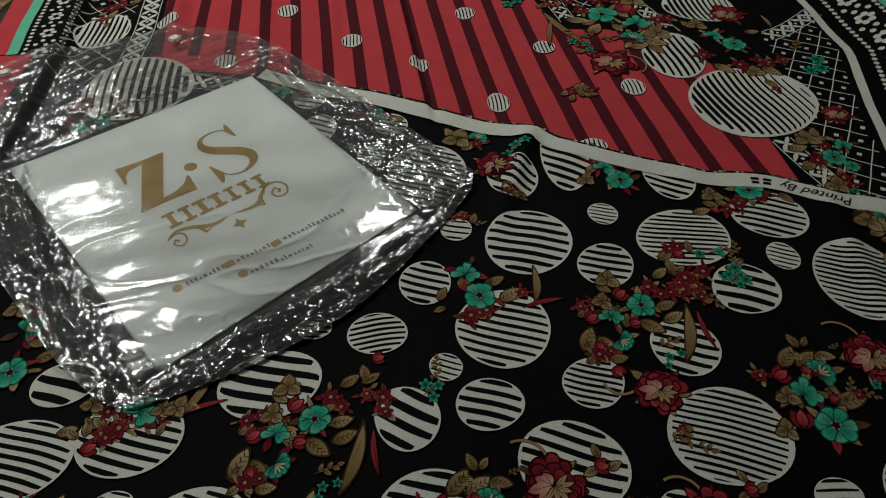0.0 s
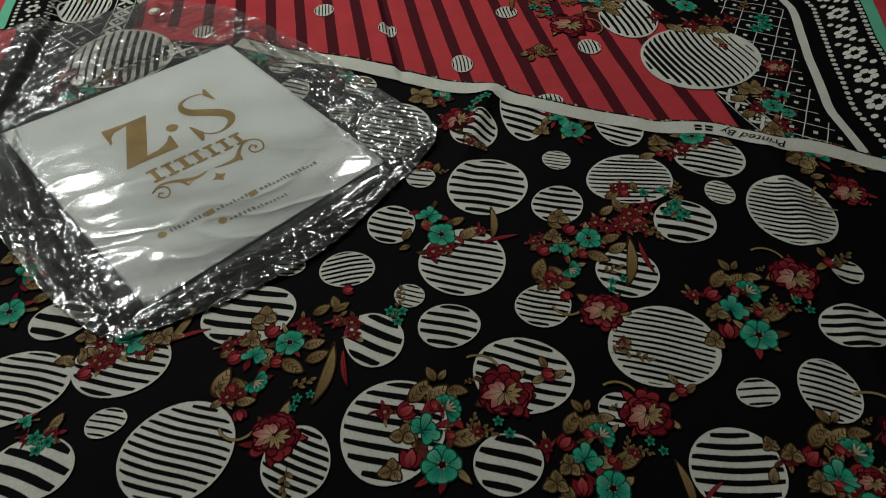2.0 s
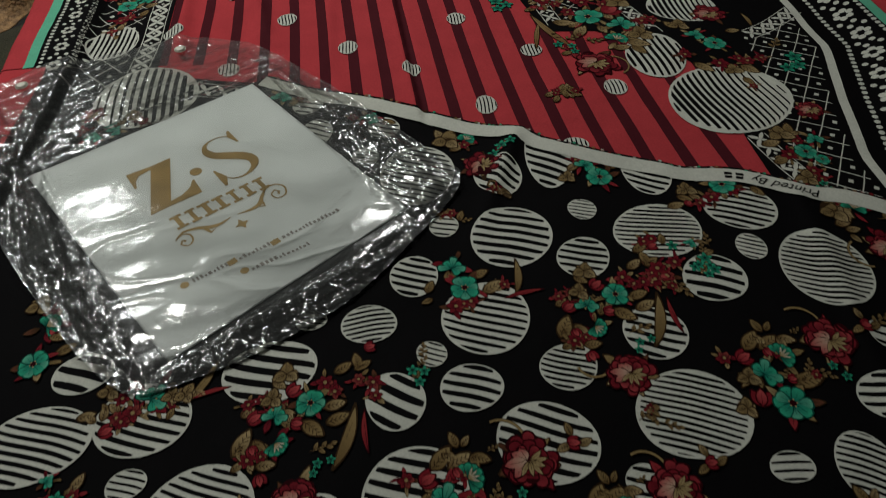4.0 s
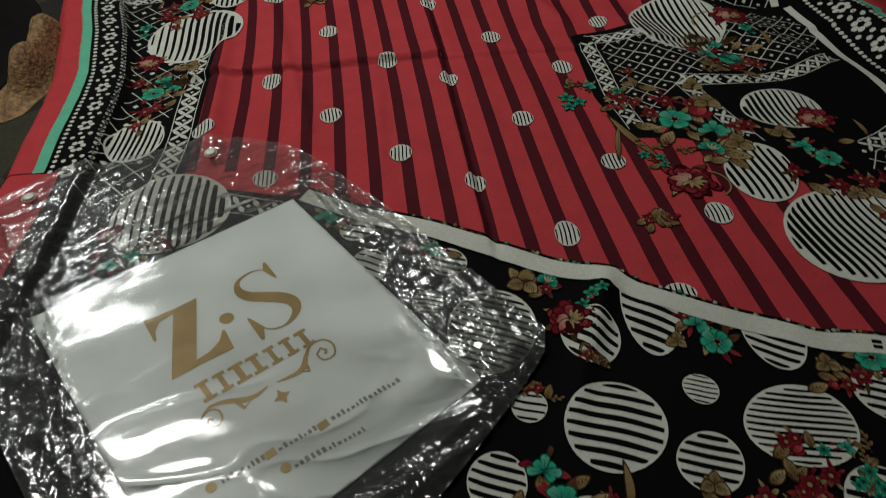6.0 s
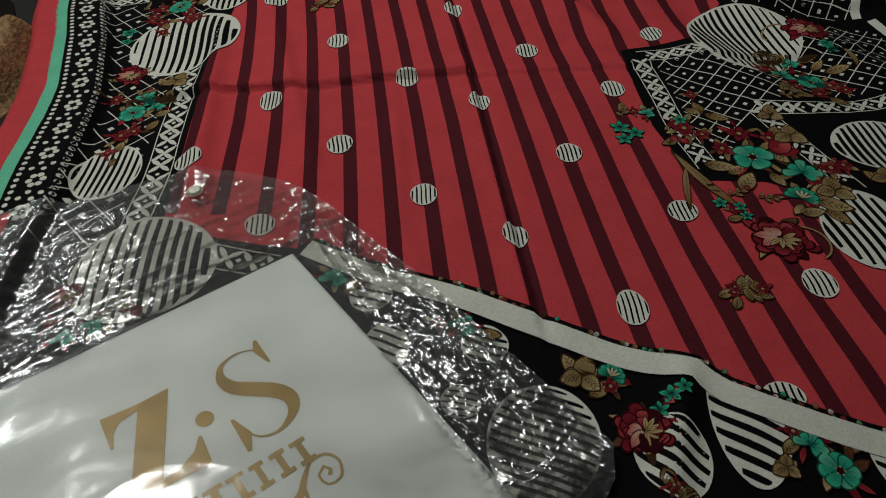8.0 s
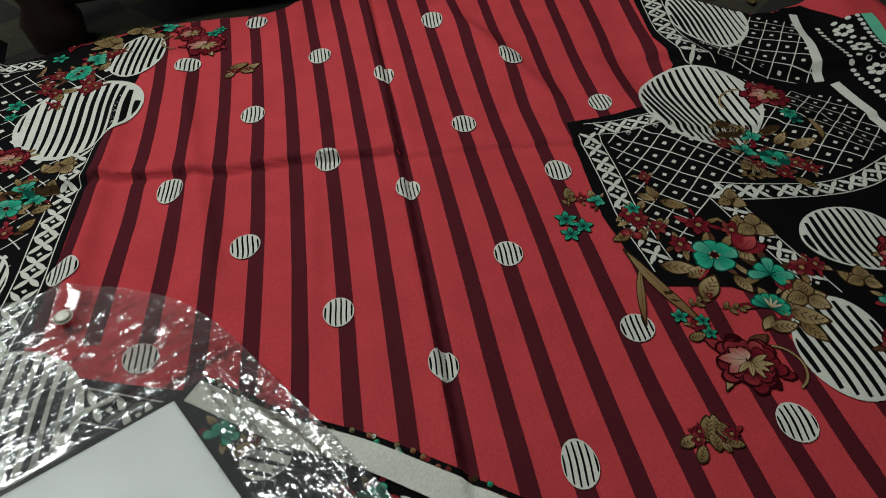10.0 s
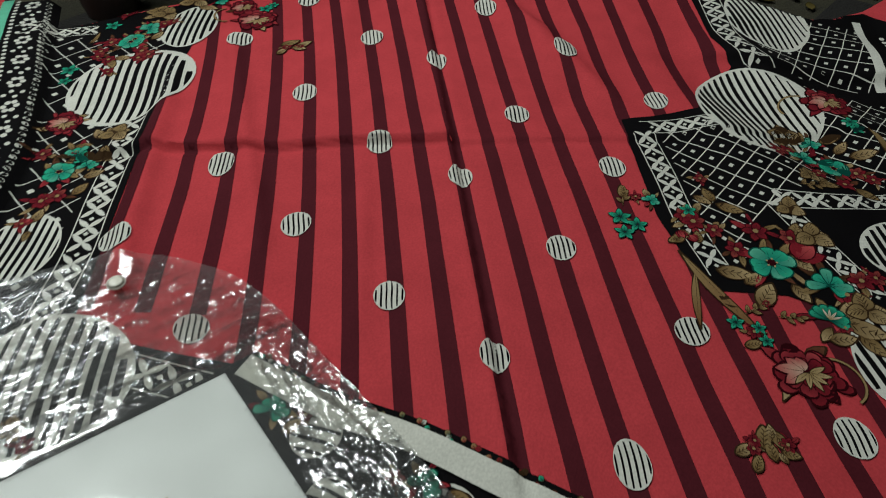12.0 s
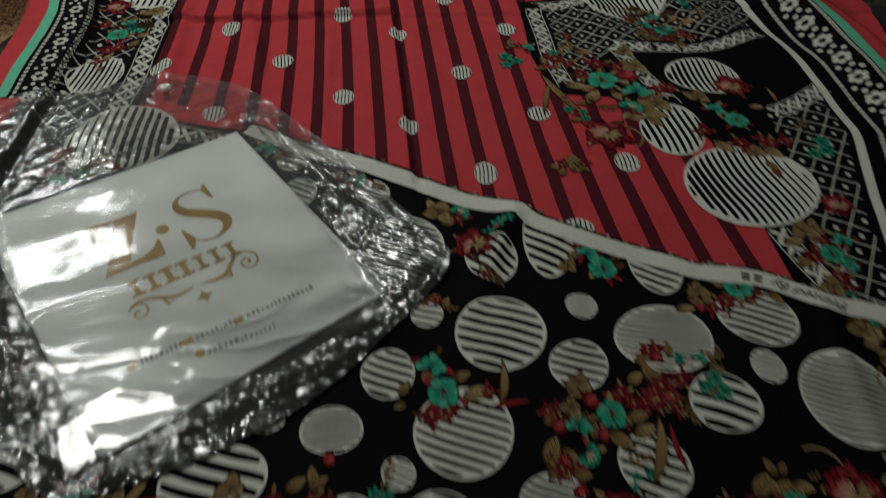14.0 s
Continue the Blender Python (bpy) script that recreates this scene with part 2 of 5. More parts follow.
class Inlay:
    """One mesh of flat shapes laid on a cloth, cut along the cloth's own grid so that it follows every fold."""

    def __init__(self, height, lift=0.0):
        self.height, self.lift, self.index, self.verts, self.faces, self.dyes = height, lift, {}, [], [], []

    def corner(self, x, y, level, dye):
        key = (round(x, 5), round(y, 5), level, dye)
        if key not in self.index:
            self.index[key] = len(self.verts)
            self.verts.append((x, y, self.height(x, y) + self.lift + level * 0.000035))
            self.dyes.append((*dye, 1.0))
        return self.index[key]

    def convex(self, poly, dye, level=0):
        for column in cells(poly, 0, GRID):
            for piece in cells(column, 1, GRID):
                ids = []
                for x, y in piece:
                    i = self.corner(x, y, level, dye)
                    if i not in ids:
                        ids.append(i)
                if len(ids) > 2:
                    self.faces.append(ids)

    def shape(self, poly, dye, level=0):
        area = sum(a[0] * b[1] - b[0] * a[1] for a, b in zip(poly, poly[1:] + poly[:1]))
        if area < 0:
            poly = poly[::-1]
        for tri in tessellate([[Vector((x, y, 0)) for x, y in poly]]):
            t = [poly[i] for i in tri]
            if (t[1][0] - t[0][0]) * (t[2][1] - t[0][1]) - (t[2][0] - t[0][0]) * (t[1][1] - t[0][1]) < 0:
                t.reverse()
            self.convex(t, dye, level)

    def ribbon(self, points, width, dye, level=0):
        """A band of even width along a line."""
        a, b = offset(points, width / 2), offset(points, -width / 2)
        for i in range(len(points) - 1):
            self.shape([a[i], a[i + 1], b[i + 1], b[i]], dye, level)

    def petal(self, x, y, length, width, turn, dyes, level=0, rows=5, tip=0.6, bend=0.0):
        """A petal from its root: dark outline, then a fill whose dye runs from root to tip."""
        outline, fill = [], []
        ca, sa = math.cos(radians(turn)), math.sin(radians(turn))

        def place(u, v):
            v += bend * length * u * u
            return (x + ca * u * length - sa * v, y + sa * u * length + ca * v)

        def half(u):
            if tip > 1.15:
                return width * 0.56 * min(1, u) ** 0.75 * math.sqrt(max(0.0, 1 - min(1, u) ** 5)) + 0.0001
            return width * math.sin(math.pi * min(1, u) ** tip) ** 0.8 * 0.5 + 0.0001

        us = [math.sin(math.pi / 2 * k / rows) if tip > 1.15 else k / rows for k in range(rows + 1)]
        rim = min(0.0008, width * 0.12)
        outline = [place(u * 1.03, half(u) + rim) for u in us] + [place(u * 1.03, -half(u) - rim) for u in reversed(us)]
        self.quads(outline, dyes[0], dyes[0], level)
        fill = [place(0.06 + 0.9 * u, half(u)) for u in us] + [place(0.06 + 0.9 * u, -half(u)) for u in reversed(us)]
        self.quads(fill, dyes[1], dyes[2], level + 1)
        vein = [place(0.1, 0.00018), place(0.75, 0.00008), place(0.75, -0.00008), place(0.1, -0.00018)]
        self.raw(vein, dyes[0], level + 2)

    def quads(self, poly, dye_a, dye_b, level):
        n = len(poly) // 2
        for k in range(n - 1):
            f = [poly[k], poly[k + 1], poly[-2 - k], poly[-1 - k]]
            ends = (k / (n - 1), (k + 1) / (n - 1), (k + 1) / (n - 1), k / (n - 1))
            ids = []
            for (px, py), u in zip(f, ends):
                dye = tuple(round(a + (b - a) * u, 4) for a, b in zip(dye_a, dye_b))
                i = self.corner(px, py, level, dye)
                if i not in ids:
                    ids.append(i)
            if len(ids) > 2:
                self.faces.append(ids[::-1])

    def raw(self, poly, dye, level):
        ids = list(dict.fromkeys(self.corner(px, py, level, dye) for px, py in poly))
        if len(ids) > 2:
            self.faces.append(ids[::-1])

    def build(self, name, parent=None, label="", mat=None, trim=None):
        if trim:
            # the print ends with its cloth
            self.faces = [f for f in self.faces if sum(self.verts[i][1] for i in f) / len(f) < track(trim, sum(self.verts[i][0] for i in f) / len(f))]
            if not self.faces:
                return None
        me = bpy.data.meshes.new(name)
        me.from_pydata(self.verts, [], self.faces)
        me.materials.append(mat or PRINT)
        me.attributes.new("dye", "FLOAT_COLOR", "POINT").data.foreach_set("color", np.array(self.dyes, dtype=np.float32).ravel())
        me.shade_smooth()
        ob = new(name, me)
        ob.parent = parent
        return tagged(ob, label)


def tessellate(loops):
    from mathutils.geometry import tessellate_polygon
    return tessellate_polygon(loops)


def offset(points, d):
    out = []
    for i, (x, y) in enumerate(points):
        ax, ay = points[max(0, i - 1)]
        bx, by = points[min(len(points) - 1, i + 1)]
        s = math.hypot(bx - ax, by - ay) or 1.0
        out.append((x - (by - ay) / s * d, y + (bx - ax) / s * d))
    return out


def smooth_line(points, step=0.008):
    """A rounded line through the points (Catmull-Rom)."""
    out = []
    ps = [points[0]] + list(points) + [points[-1]]
    for a, b, c, d in zip(ps, ps[1:], ps[2:], ps[3:]):
        n = max(1, int(math.hypot(c[0] - b[0], c[1] - b[1]) / step))
        for k in range(n):
            t = k / n
            out.append(tuple(0.5 * (2 * q + (r - p) * t + (2 * p - 5 * q + 4 * r - s) * t * t + (3 * q - p - 3 * r + s) * t ** 3) for p, q, r, s in zip(a, b, c, d)))
    out.append(tuple(points[-1]))
    return out


def inside(poly, x, y):
    hit = False
    for (ax, ay), (bx, by) in zip(poly, poly[1:] + poly[:1]):
        if (ay > y) != (by > y) and x < (bx - ax) * (y - ay) / (by - ay) + ax:
            hit = not hit
    return hit


def solid(ob, thick):
    mod = ob.modifiers.new("thickness", "SOLIDIFY")
    mod.thickness, mod.offset = thick, -1
    return ob


def mesh_part(name, bm, mat, parent=None, label=""):
    me = bpy.data.meshes.new(name)
    bm.to_mesh(me)
    bm.free()
    me.materials.append(mat)
    ob = new(name, me)
    ob.parent = parent
    return tagged(ob, label)


def block(name, lo, hi, mat, parent=None, label="", bevel=0.0):
    bm = bmesh.new()
    bmesh.ops.create_cube(bm, size=1.0)
    for v in bm.verts:
        v.co = Vector([(a + b) / 2 + c * (b - a) for a, b, c in zip(lo, hi, v.co)])
    if bevel:
        bmesh.ops.bevel(bm, geom=bm.edges[:], offset=bevel, segments=3, affect="EDGES", profile=0.6)
    return mesh_part(name, bm, mat, parent, label)


# ---- the room ----
FLOOR_Z = -0.024
tagged(block("floor", (-2.0, -1.6, FLOOR_Z - 0.1), (2.2, 3.0, FLOOR_Z - 0.006), WALL), "bare room floor under the rug", "floor", kind="structure")
tagged(block("wall_north", (-2.0, 3.0, FLOOR_Z), (2.2, 3.1, 2.6), WALL), "plain painted wall", "wall", kind="structure")
tagged(block("wall_south", (-2.0, -1.7, FLOOR_Z), (2.2, -1.6, 2.6), WALL), "plain painted wall", "wall", kind="structure")
tagged(block("wall_west", (-2.1, -1.7, FLOOR_Z), (-2.0, 3.1, 2.6), WALL), "plain painted wall", "wall", kind="structure")
tagged(block("wall_east", (2.2, -1.7, FLOOR_Z), (2.3, 3.1, 2.6), WALL), "plain painted wall", "wall", kind="structure")
tagged(block("ceiling", (-2.1, -1.7, 2.6), (2.3, 3.1, 2.7), WALL), "plain painted ceiling", "ceiling", kind="structure")


def rug():
    bm = bmesh.new()
    bmesh.ops.create_grid(bm, x_segments=160, y_segments=160, size=1.0)
    for v in bm.verts:
        x, y = 0.1 + v.co.x * 1.6, 0.7 + v.co.y * 1.7
        v.co = Vector((x, y, FLOOR_Z + 0.002 * noise.noise(Vector((x * 5, y * 5, 0))) + 0.001 * noise.noise(Vector((x * 60, y * 60, 2)))))
    ob = solid(mesh_part("carpet", bm, CARPET), 0.006)
    return tagged(ob, "olive and dark brown checked floral carpet", "carpet")


rug()

# ---- the red printed panel ----
FAR_EDGE = smooth_line([(0.55, 1.075), (0.48, 1.10), (0.40, 1.075), (0.34, 1.056), (0.266, 1.117), (0.225, 1.165), (0.15, 1.20), (0.0, 1.215), (-0.118, 1.185), (-0.143, 1.162),
                        (-0.179, 1.127), (-0.215, 1.113), (-0.325, 1.094), (-0.428, 1.037), (-0.474, 1.009), (-0.53, 1.02)], 0.02)
FAR_BY_X = [(y - 0.001, x) for x, y in reversed(FAR_EDGE)]
PANEL_OUTLINE = FAR_EDGE + [(-0.555, 0.99), (-0.520, 0.89), (-0.490, 0.82), (-0.476, 0.73), (-0.462, 0.62), (-0.46, 0.44), (-0.2, 0.44), (0.0, 0.44), (0.2, 0.36), (0.46, 0.26), (0.53, 0.28), (0.55, 0.5), (0.55, 0.8)]
sheet = Inlay(cloth_height)
sheet.shape(PANEL_OUTLINE, RED)
panel = tagged(solid(sheet.build("printed_panel"), 0.0006), "red striped cotton suit panel with black floral side borders", "fabric")

# black fabric with the pale selvedge
SELVEDGE = smooth_line([(-0.165, 0.602), (-0.105, 0.573), (-0.06, 0.557), (-0.003, 0.530), (0.052, 0.505), (0.078, 0.499), (0.090, 0.496), (0.105, 0.481), (0.156, 0.458), (0.2, 0.443), (0.224, 0.433),
                        (0.259, 0.429), (0.283, 0.420), (0.316, 0.403), (0.347, 0.396), (0.393, 0.372), (0.47, 0.335), (0.6, 0.29)])
TOP_EDGE = offset(SELVEDGE, 0.0125)
lower = Inlay(dotted_height)
lower.shape(TOP_EDGE + [(0.72, 0.25), (0.72, -0.2), (-0.7, -0.2), (-0.7, 0.36), (-0.45, 0.43), (-0.34, 0.47)], BLACK)
dotted = tagged(solid(lower.build("dotted_fabric"), 0.0006), "black cotton fabric with striped dots and flowers, pale selvedge", "fabric")
band = Inlay(dotted_height, 0.0017)
band.ribbon(SELVEDGE, 0.0160, CREAM)
band.build("selvedge", dotted, "cream selvedge strip with lettering")
SELVEDGE_BY_X = [(y, x) for x, y in SELVEDGE]
HEIGHT = {panel: cloth_height, dotted: dotted_height}
TRIM = {panel: FAR_BY_X, dotted: SELVEDGE_BY_X}


def stripes():
    """Dark stripes of the red panel, fanning slightly from the middle fold."""
    left_end = [(-0.16, 0.60), (-0.283, 0.625), (-0.29, 0.68), (-0.30, 0.75), (-0.305, 0.82), (-0.312, 1.1)]
    for k in range(-9, 12):
        pts = []
        for i in range(70):
            y = 0.40 + i * 0.012
            v = y - 0.75
            x = -0.0290 - 0.1528 * v - 0.0316 * v * v + k * (0.0300 + 0.0015 * v + 0.0202 * v * v) - k * k * (0.00002 - 0.00073 * v) + 0.000039 * k ** 3 + 0.0005 * noise.noise(Vector((k, y * 14, 7)))
            if y < 1.20 and (x > -0.16 or y > 0.63) and x < 0.33:
                pts.append((x, y))
        if len(pts) > 2:
            s = Inlay(cloth_height, 0.0004)
            s.ribbon(pts, 0.0112, MAROON)
            s.build("stripe", panel, trim=FAR_BY_X)


stripes()

# ---- motif makers ----


def dot(cloth, x, y, rx, ry, n, angle, heart=False, fade=0):
    """A printed pale dot with inked stripes that stop short of its rim."""
    rnd = random.Random(int(x * 9137 + y * 7919))
    ph, amp = rnd.uniform(0, 6.28), 0.02 + 0.035 * rnd.random()

    def rim(a, k):
        r = k * (1 + amp * math.sin(2 * a + ph) + 0.4 * amp * math.sin(3 * a + 2 * ph))
        if heart:
            r *= 1 + 0.20 * bell(math.remainder(a + math.pi / 2, math.tau), 0.25) - 0.16 * bell(math.remainder(a - math.pi / 2, math.tau), 0.22)
        return r

    steps = 40 if rx > 0.02 else 26
    d = Inlay(HEIGHT[cloth], 0.0010)
    d.shape([(x + rx * rim(a, 1) * math.cos(a), y + ry * rim(a, 1) * math.sin(a)) for a in (math.tau * i / steps for i in range(steps))], CREAM, 2)
    ca, sa = math.cos(radians(angle)), math.sin(radians(angle))
    inner = 0.95
    edges = [-1 + 2 * (i + 0.5) / n for i in range(n)]
    wave = rnd.uniform(0.02, 0.05)
    for i, v in enumerate(edges):
        thick = (1.0 / n) * ((0.46 if rx > 0.015 else 0.33) + 0.10 * rnd.random())
        if fade:
            thick *= 1 + 0.45 * fade * v
        top, low = [], []
        span = math.sqrt(max(0.0, inner * inner - v * v))
        if span < 0.12:
            continue
        for j in range(13):
            u = span * (-1 + 2 * j / 12)
            w = v + wave * math.sin(u * 2.4 + ph)
            taper = thick * (0.55 + 0.45 * math.sin(math.pi * min(1, max(0, (j + 0.8) / 13.6))) ** 0.5)
            for side, row in ((taper, top), (-taper, low)):
                p, q = u, w + side
                r = math.hypot(p, q)
                a = math.atan2(sa * p + ca * q, ca * p - sa * q)
                lim = rim(a, inner)
                if r > lim:
                    p, q = p * lim / r, q * lim / r
                row.append((x + rx * (ca * p - sa * q), y + ry * (sa * p + ca * q)))
        for j in range(12):
            d.shape([low[j], low[j + 1], top[j + 1], top[j]], BLACK, 3)
    return d.build("striped_dot", cloth, trim=TRIM[cloth])


def motif(cloth, lift=5):
    return Inlay(HEIGHT[cloth], 0.0010 + 0.000035 * lift)


def undergrowth(m, x, y, r, seed, n=5):
    """Small leaves and wine petals that show between the blossoms."""
    rnd = random.Random(seed)
    for i in range(n):
        a = 360 * i / n + rnd.uniform(-25, 25)
        k = rnd.uniform(0.95, 1.5)
        dyes = rnd.choice(((KHAKI_DARK, (0.11, 0.065, 0.024), KHAKI), (KHAKI_DARK, (0.13, 0.08, 0.03), KHAKI_LIGHT), (WINE_DARK, (0.08, 0.006, 0.012), WINE), (WINE_DARK, WINE, (0.28, 0.03, 0.035)), (KHAKI_DARK, KHAKI_DARK, (0.13, 0.045, 0.025))))
        sx, sy = x + r * 0.45 * math.cos(radians(a)), y + r * 0.45 * math.sin(radians(a))
        m.petal(sx, sy, r * k * 0.85, r * rnd.uniform(0.24, 0.46), a + rnd.uniform(-35, 35), dyes, -4 + i % 2, 4, rnd.uniform(0.8, 1.2), rnd.uniform(-0.2, 0.2))


def disc(m, x, y, r, dye, level, n=9):
    m.raw([(x + r * math.cos(-math.tau * i / n), y + r * math.sin(-math.tau * i / n)) for i in range(n)], dye, level)


def teal(c, x, y, r, turn=0):
    m = motif(c, 10)
    undergrowth(m, x, y, r * 1.1, int(x * 8101 + y * 4099), 6)
    rnd = random.Random(int(x * 5003 + y * 811))
    for i in range(8):
        a = turn + i * 45 + rnd.uniform(-9, 9)
        m.petal(x, y, r * rnd.uniform(0.92, 1.12), r * 0.80, a, (TEAL_DARK, (0.012, 0.17, 0.12), TEAL if i % 3 else MINT), i * 3 % 2, 6, 1.3)
    disc(m, x, y, r * 0.2, WINE_DARK, 6)
    for i in range(5):
        disc(m, x + r * 0.22 * math.cos(i * 1.26), y + r * 0.22 * math.sin(i * 1.26), r * 0.055, KHAKI_LIGHT, 7, 5)
    m.build("blossom", c, "turquoise printed blossom", trim=TRIM[c])


def half(c, x, y, r, turn=0):
    m = motif(c, 9)
    undergrowth(m, x, y, r * 1.1, int(x * 8101 + y * 4099), 5)
    for i, a in enumerate((-70, -30, 10, 60, 110, 160)):
        m.petal(x, y - r * 0.2, r * (0.8 + 0.25 * (i % 2)), r * 0.62, a + turn, (TEAL_DARK, (0.014, 0.2, 0.14), MINT if i % 2 else TEAL), i % 2, 6, 1.2)
    m.build("blossom", c, "turquoise printed blossom", trim=TRIM[c])


def trump(c, x, y, r, turn=0):
    m = motif(c, 8)
    undergrowth(m, x, y, r * 1.1, int(x * 8101 + y * 4099), 4)
    for i in range(7):
        m.petal(x, y, r, r * 0.55, turn - 90 + i * 30, (TEAL_DARK, (0.006, 0.05, 0.04), TEAL), i % 2, 5, 1.6)
    for i in range(4):
        m.petal(x, y, r * 0.7, r * 0.1, turn - 45 + i * 28, (KHAKI, KHAKI_LIGHT, CREAM), 4, 4, 1.0)
    m.build("blossom", c, "dark turquoise printed blossom with pale stamens", trim=TRIM[c])


def peony(c, x, y, r, turn=0):
    m = motif(c, 8)
    undergrowth(m, x, y, r * 0.85, int(x * 8101 + y * 4099), 5)
    rnd = random.Random(int(x * 3301 + y * 977))
    for ring, (k, n, w) in enumerate(((1.0, 12, 0.56), (0.80, 9, 0.52), (0.58, 6, 0.44))):
        for i in range(n):
            a = turn + 360 * i / n + ring * 17 + rnd.uniform(-12, 12)
            tip = WINE if rnd.random() < 0.6 else (0.30, 0.03, 0.038)
            if ring and rnd.random() < 0.25:
                tip = (0.40, 0.055, 0.06)
            m.petal(x, y, r * k * rnd.uniform(0.82, 1.14), r * w * rnd.uniform(0.85, 1.1), a, (WINE_DARK, (0.060, 0.004, 0.009), tip), ring * 3 + i % 2, 6, 1.25, rnd.uniform(-0.12, 0.12))
    # a few pale petals turn up beside the heart
    for a, k in ((168, 0.86), (205, 0.80), (128, 0.62), (96, 0.50)):
        m.petal(x - r * 0.05, y, r * k, r * 0.34, turn + a, (WINE_DARK, (0.52, 0.36, 0.26), (0.36, 0.05, 0.055)), 10 + (a > 150), 6, 0.95, 0.1)
    # khaki sepals sprayed from the heart
    for i, a in enumerate((-150, -112, -78, -48, -18, 14)):
        m.petal(x + r * 0.04, y - r * 0.02, r * (0.62 - 0.08 * (i % 2)), r * 0.15, turn + a, (KHAKI_DARK, KHAKI, KHAKI_LIGHT), 13 + i % 2, 5, 0.9, 0.12)
    m.build("peony", c, "dark red printed peony with pale inner petals", trim=TRIM[c])


def redf(c, x, y, r, turn=0):
    m = motif(c, 7)
    undergrowth(m, x, y, r * 1.1, int(x * 8101 + y * 4099), 4)
    rnd = random.Random(int(x * 7103 + y * 613))
    for i in range(6):
        m.petal(x, y, r * rnd.uniform(0.8, 1.05), r * 0.55, turn + i * 60 + rnd.uniform(-12, 12), (WINE_DARK, (0.07, 0.005, 0.01), WINE if rnd.random() < 0.7 else (0.26, 0.05, 0.04)), i % 2, 4, 1.0)
    disc(m, x, y, r * 0.2, KHAKI, 4, 6)
    m.build("small_flower", c, "small dark red printed flower", trim=TRIM[c])


def beigef(c, x, y, r, turn=0):
    """A cluster of broad khaki leaves with dark veins."""
    m = motif(c, 7)
    rnd = random.Random(int(x * 1103 + y * 2203))
    for i, a in enumerate((200, 318, 82, 20, 140)):
        a += turn + rnd.uniform(-16, 16)
        size = r * (1.25 if i < 3 else 0.95) * rnd.uniform(0.9, 1.1)
        m.petal(x, y, size, size * 0.80, a, (KHAKI_DARK, (0.15, 0.10, 0.042), KHAKI_LIGHT if i % 2 else KHAKI), 8 - 2 * i, 8, 0.72, rnd.uniform(-0.1, 0.1))
        for k in range(1, 5):
            px, py = x + math.cos(radians(a)) * size * 0.17 * k, y + math.sin(radians(a)) * size * 0.17 * k
            for q in (-1, 1):
                m.petal(px, py, size * 0.30, size * 0.026, a + q * 40, (KHAKI_DARK, KHAKI_DARK, KHAKI_DARK), 9 - 2 * i, 3, 1.0)
    m.build("broad_leaf", c, "broad khaki printed leaves with dark veins", trim=TRIM[c])


def leaf(c, x, y, r, turn=0):
    m = motif(c, 6)
    ca, sa = math.cos(radians(turn)), math.sin(radians(turn))
    m.petal(x - ca * r, y - sa * r, 2 * r, r * 0.95, turn, (KHAKI_DARK, (0.13, 0.078, 0.028), KHAKI_LIGHT if int(x * 1000) % 2 else KHAKI), 0, 7, 0.85, 0.08)
    for k in range(1, 5):
        for s in (-1, 1):
            px, py = x - ca * r + ca * r * 0.36 * k, y - sa * r + sa * r * 0.36 * k
            m.petal(px, py, r * 0.38, r * 0.035, turn + s * 42, (KHAKI_DARK, KHAKI_DARK, KHAKI_DARK), 2, 3, 1.0)
    m.build("leaf", c, trim=TRIM[c])


def bud(c, x, y, r, turn=0):
    m = motif(c, 7)
    for i, a in enumerate((-28, 28, 0)):
        m.petal(x - r * math.cos(radians(turn)), y - r * math.sin(radians(turn)), 1.9 * r, r * 0.95, turn + a, (WINE_DARK, WINE, ROSE if i == 2 else WINE), i, 5, 0.9)
    m.build("bud", c, "dark red printed bud", trim=TRIM[c])


def star(c, x, y, r, turn=0):
    m = motif(c, 9)
    for i in range(5):
        m.petal(x, y, r, r * 0.5, turn + 15 + i * 72, ((0.004, 0.03, 0.025), TEAL_DARK, TEAL), i % 2, 4, 0.9)
    disc(m, x, y, r * 0.16, (0.01, 0.02, 0.02), 4, 5)
    m.build("small_flower", c, "small turquoise printed star flower", trim=TRIM[c])


def sprig(c, x, y, r, turn=0):
    m = motif(c, 6)
    ca, sa = math.cos(radians(turn)), math.sin(radians(turn))
    m.petal(x - ca * r, y - sa * r, 2 * r, r * 0.10, turn, (KHAKI_DARK, KHAKI, KHAKI), 0, 5, 1.0)
    for k, (a, s) in enumerate(((50, 0.75), (-48, 0.8), (38, 0.65), (-35, 0.7), (0, 0.7))):
        px, py = x - ca * r * (0.6 - 0.35 * k), y - sa * r * (0.6 - 0.35 * k)
        m.petal(px, py, r * s, r * 0.32, turn + a, (KHAKI_DARK, (0.10, 0.055, 0.022), KHAKI), 1 + k % 2, 4, 0.9)
    m.build("sprig", c, trim=TRIM[c])


def blade(c, x, y, r, turn=0, dyes=None, bend=0.28, width=0.16):
    m = motif(c, 6)
    ca, sa = math.cos(radians(turn)), math.sin(radians(turn))
    m.petal(x - ca * r, y - sa * r, 2 * r, r * width * 2, turn, dyes or (KHAKI_DARK, (0.13, 0.078, 0.028), KHAKI), 0, 10, 1.0, bend)
    m.build("leaf", c, "long curved printed leaf", trim=TRIM[c])


def redblade(c, x, y, r, turn=0):
    blade(c, x, y, r, turn, (WINE_DARK, WINE, (0.26, 0.03, 0.03)), -0.2, 0.11)


def horn(c, x, y, r, turn=0):
    blade(c, x, y, r, turn, (KHAKI_DARK, KHAKI, (0.16, 0.075, 0.03)), 0.10, 0.09)


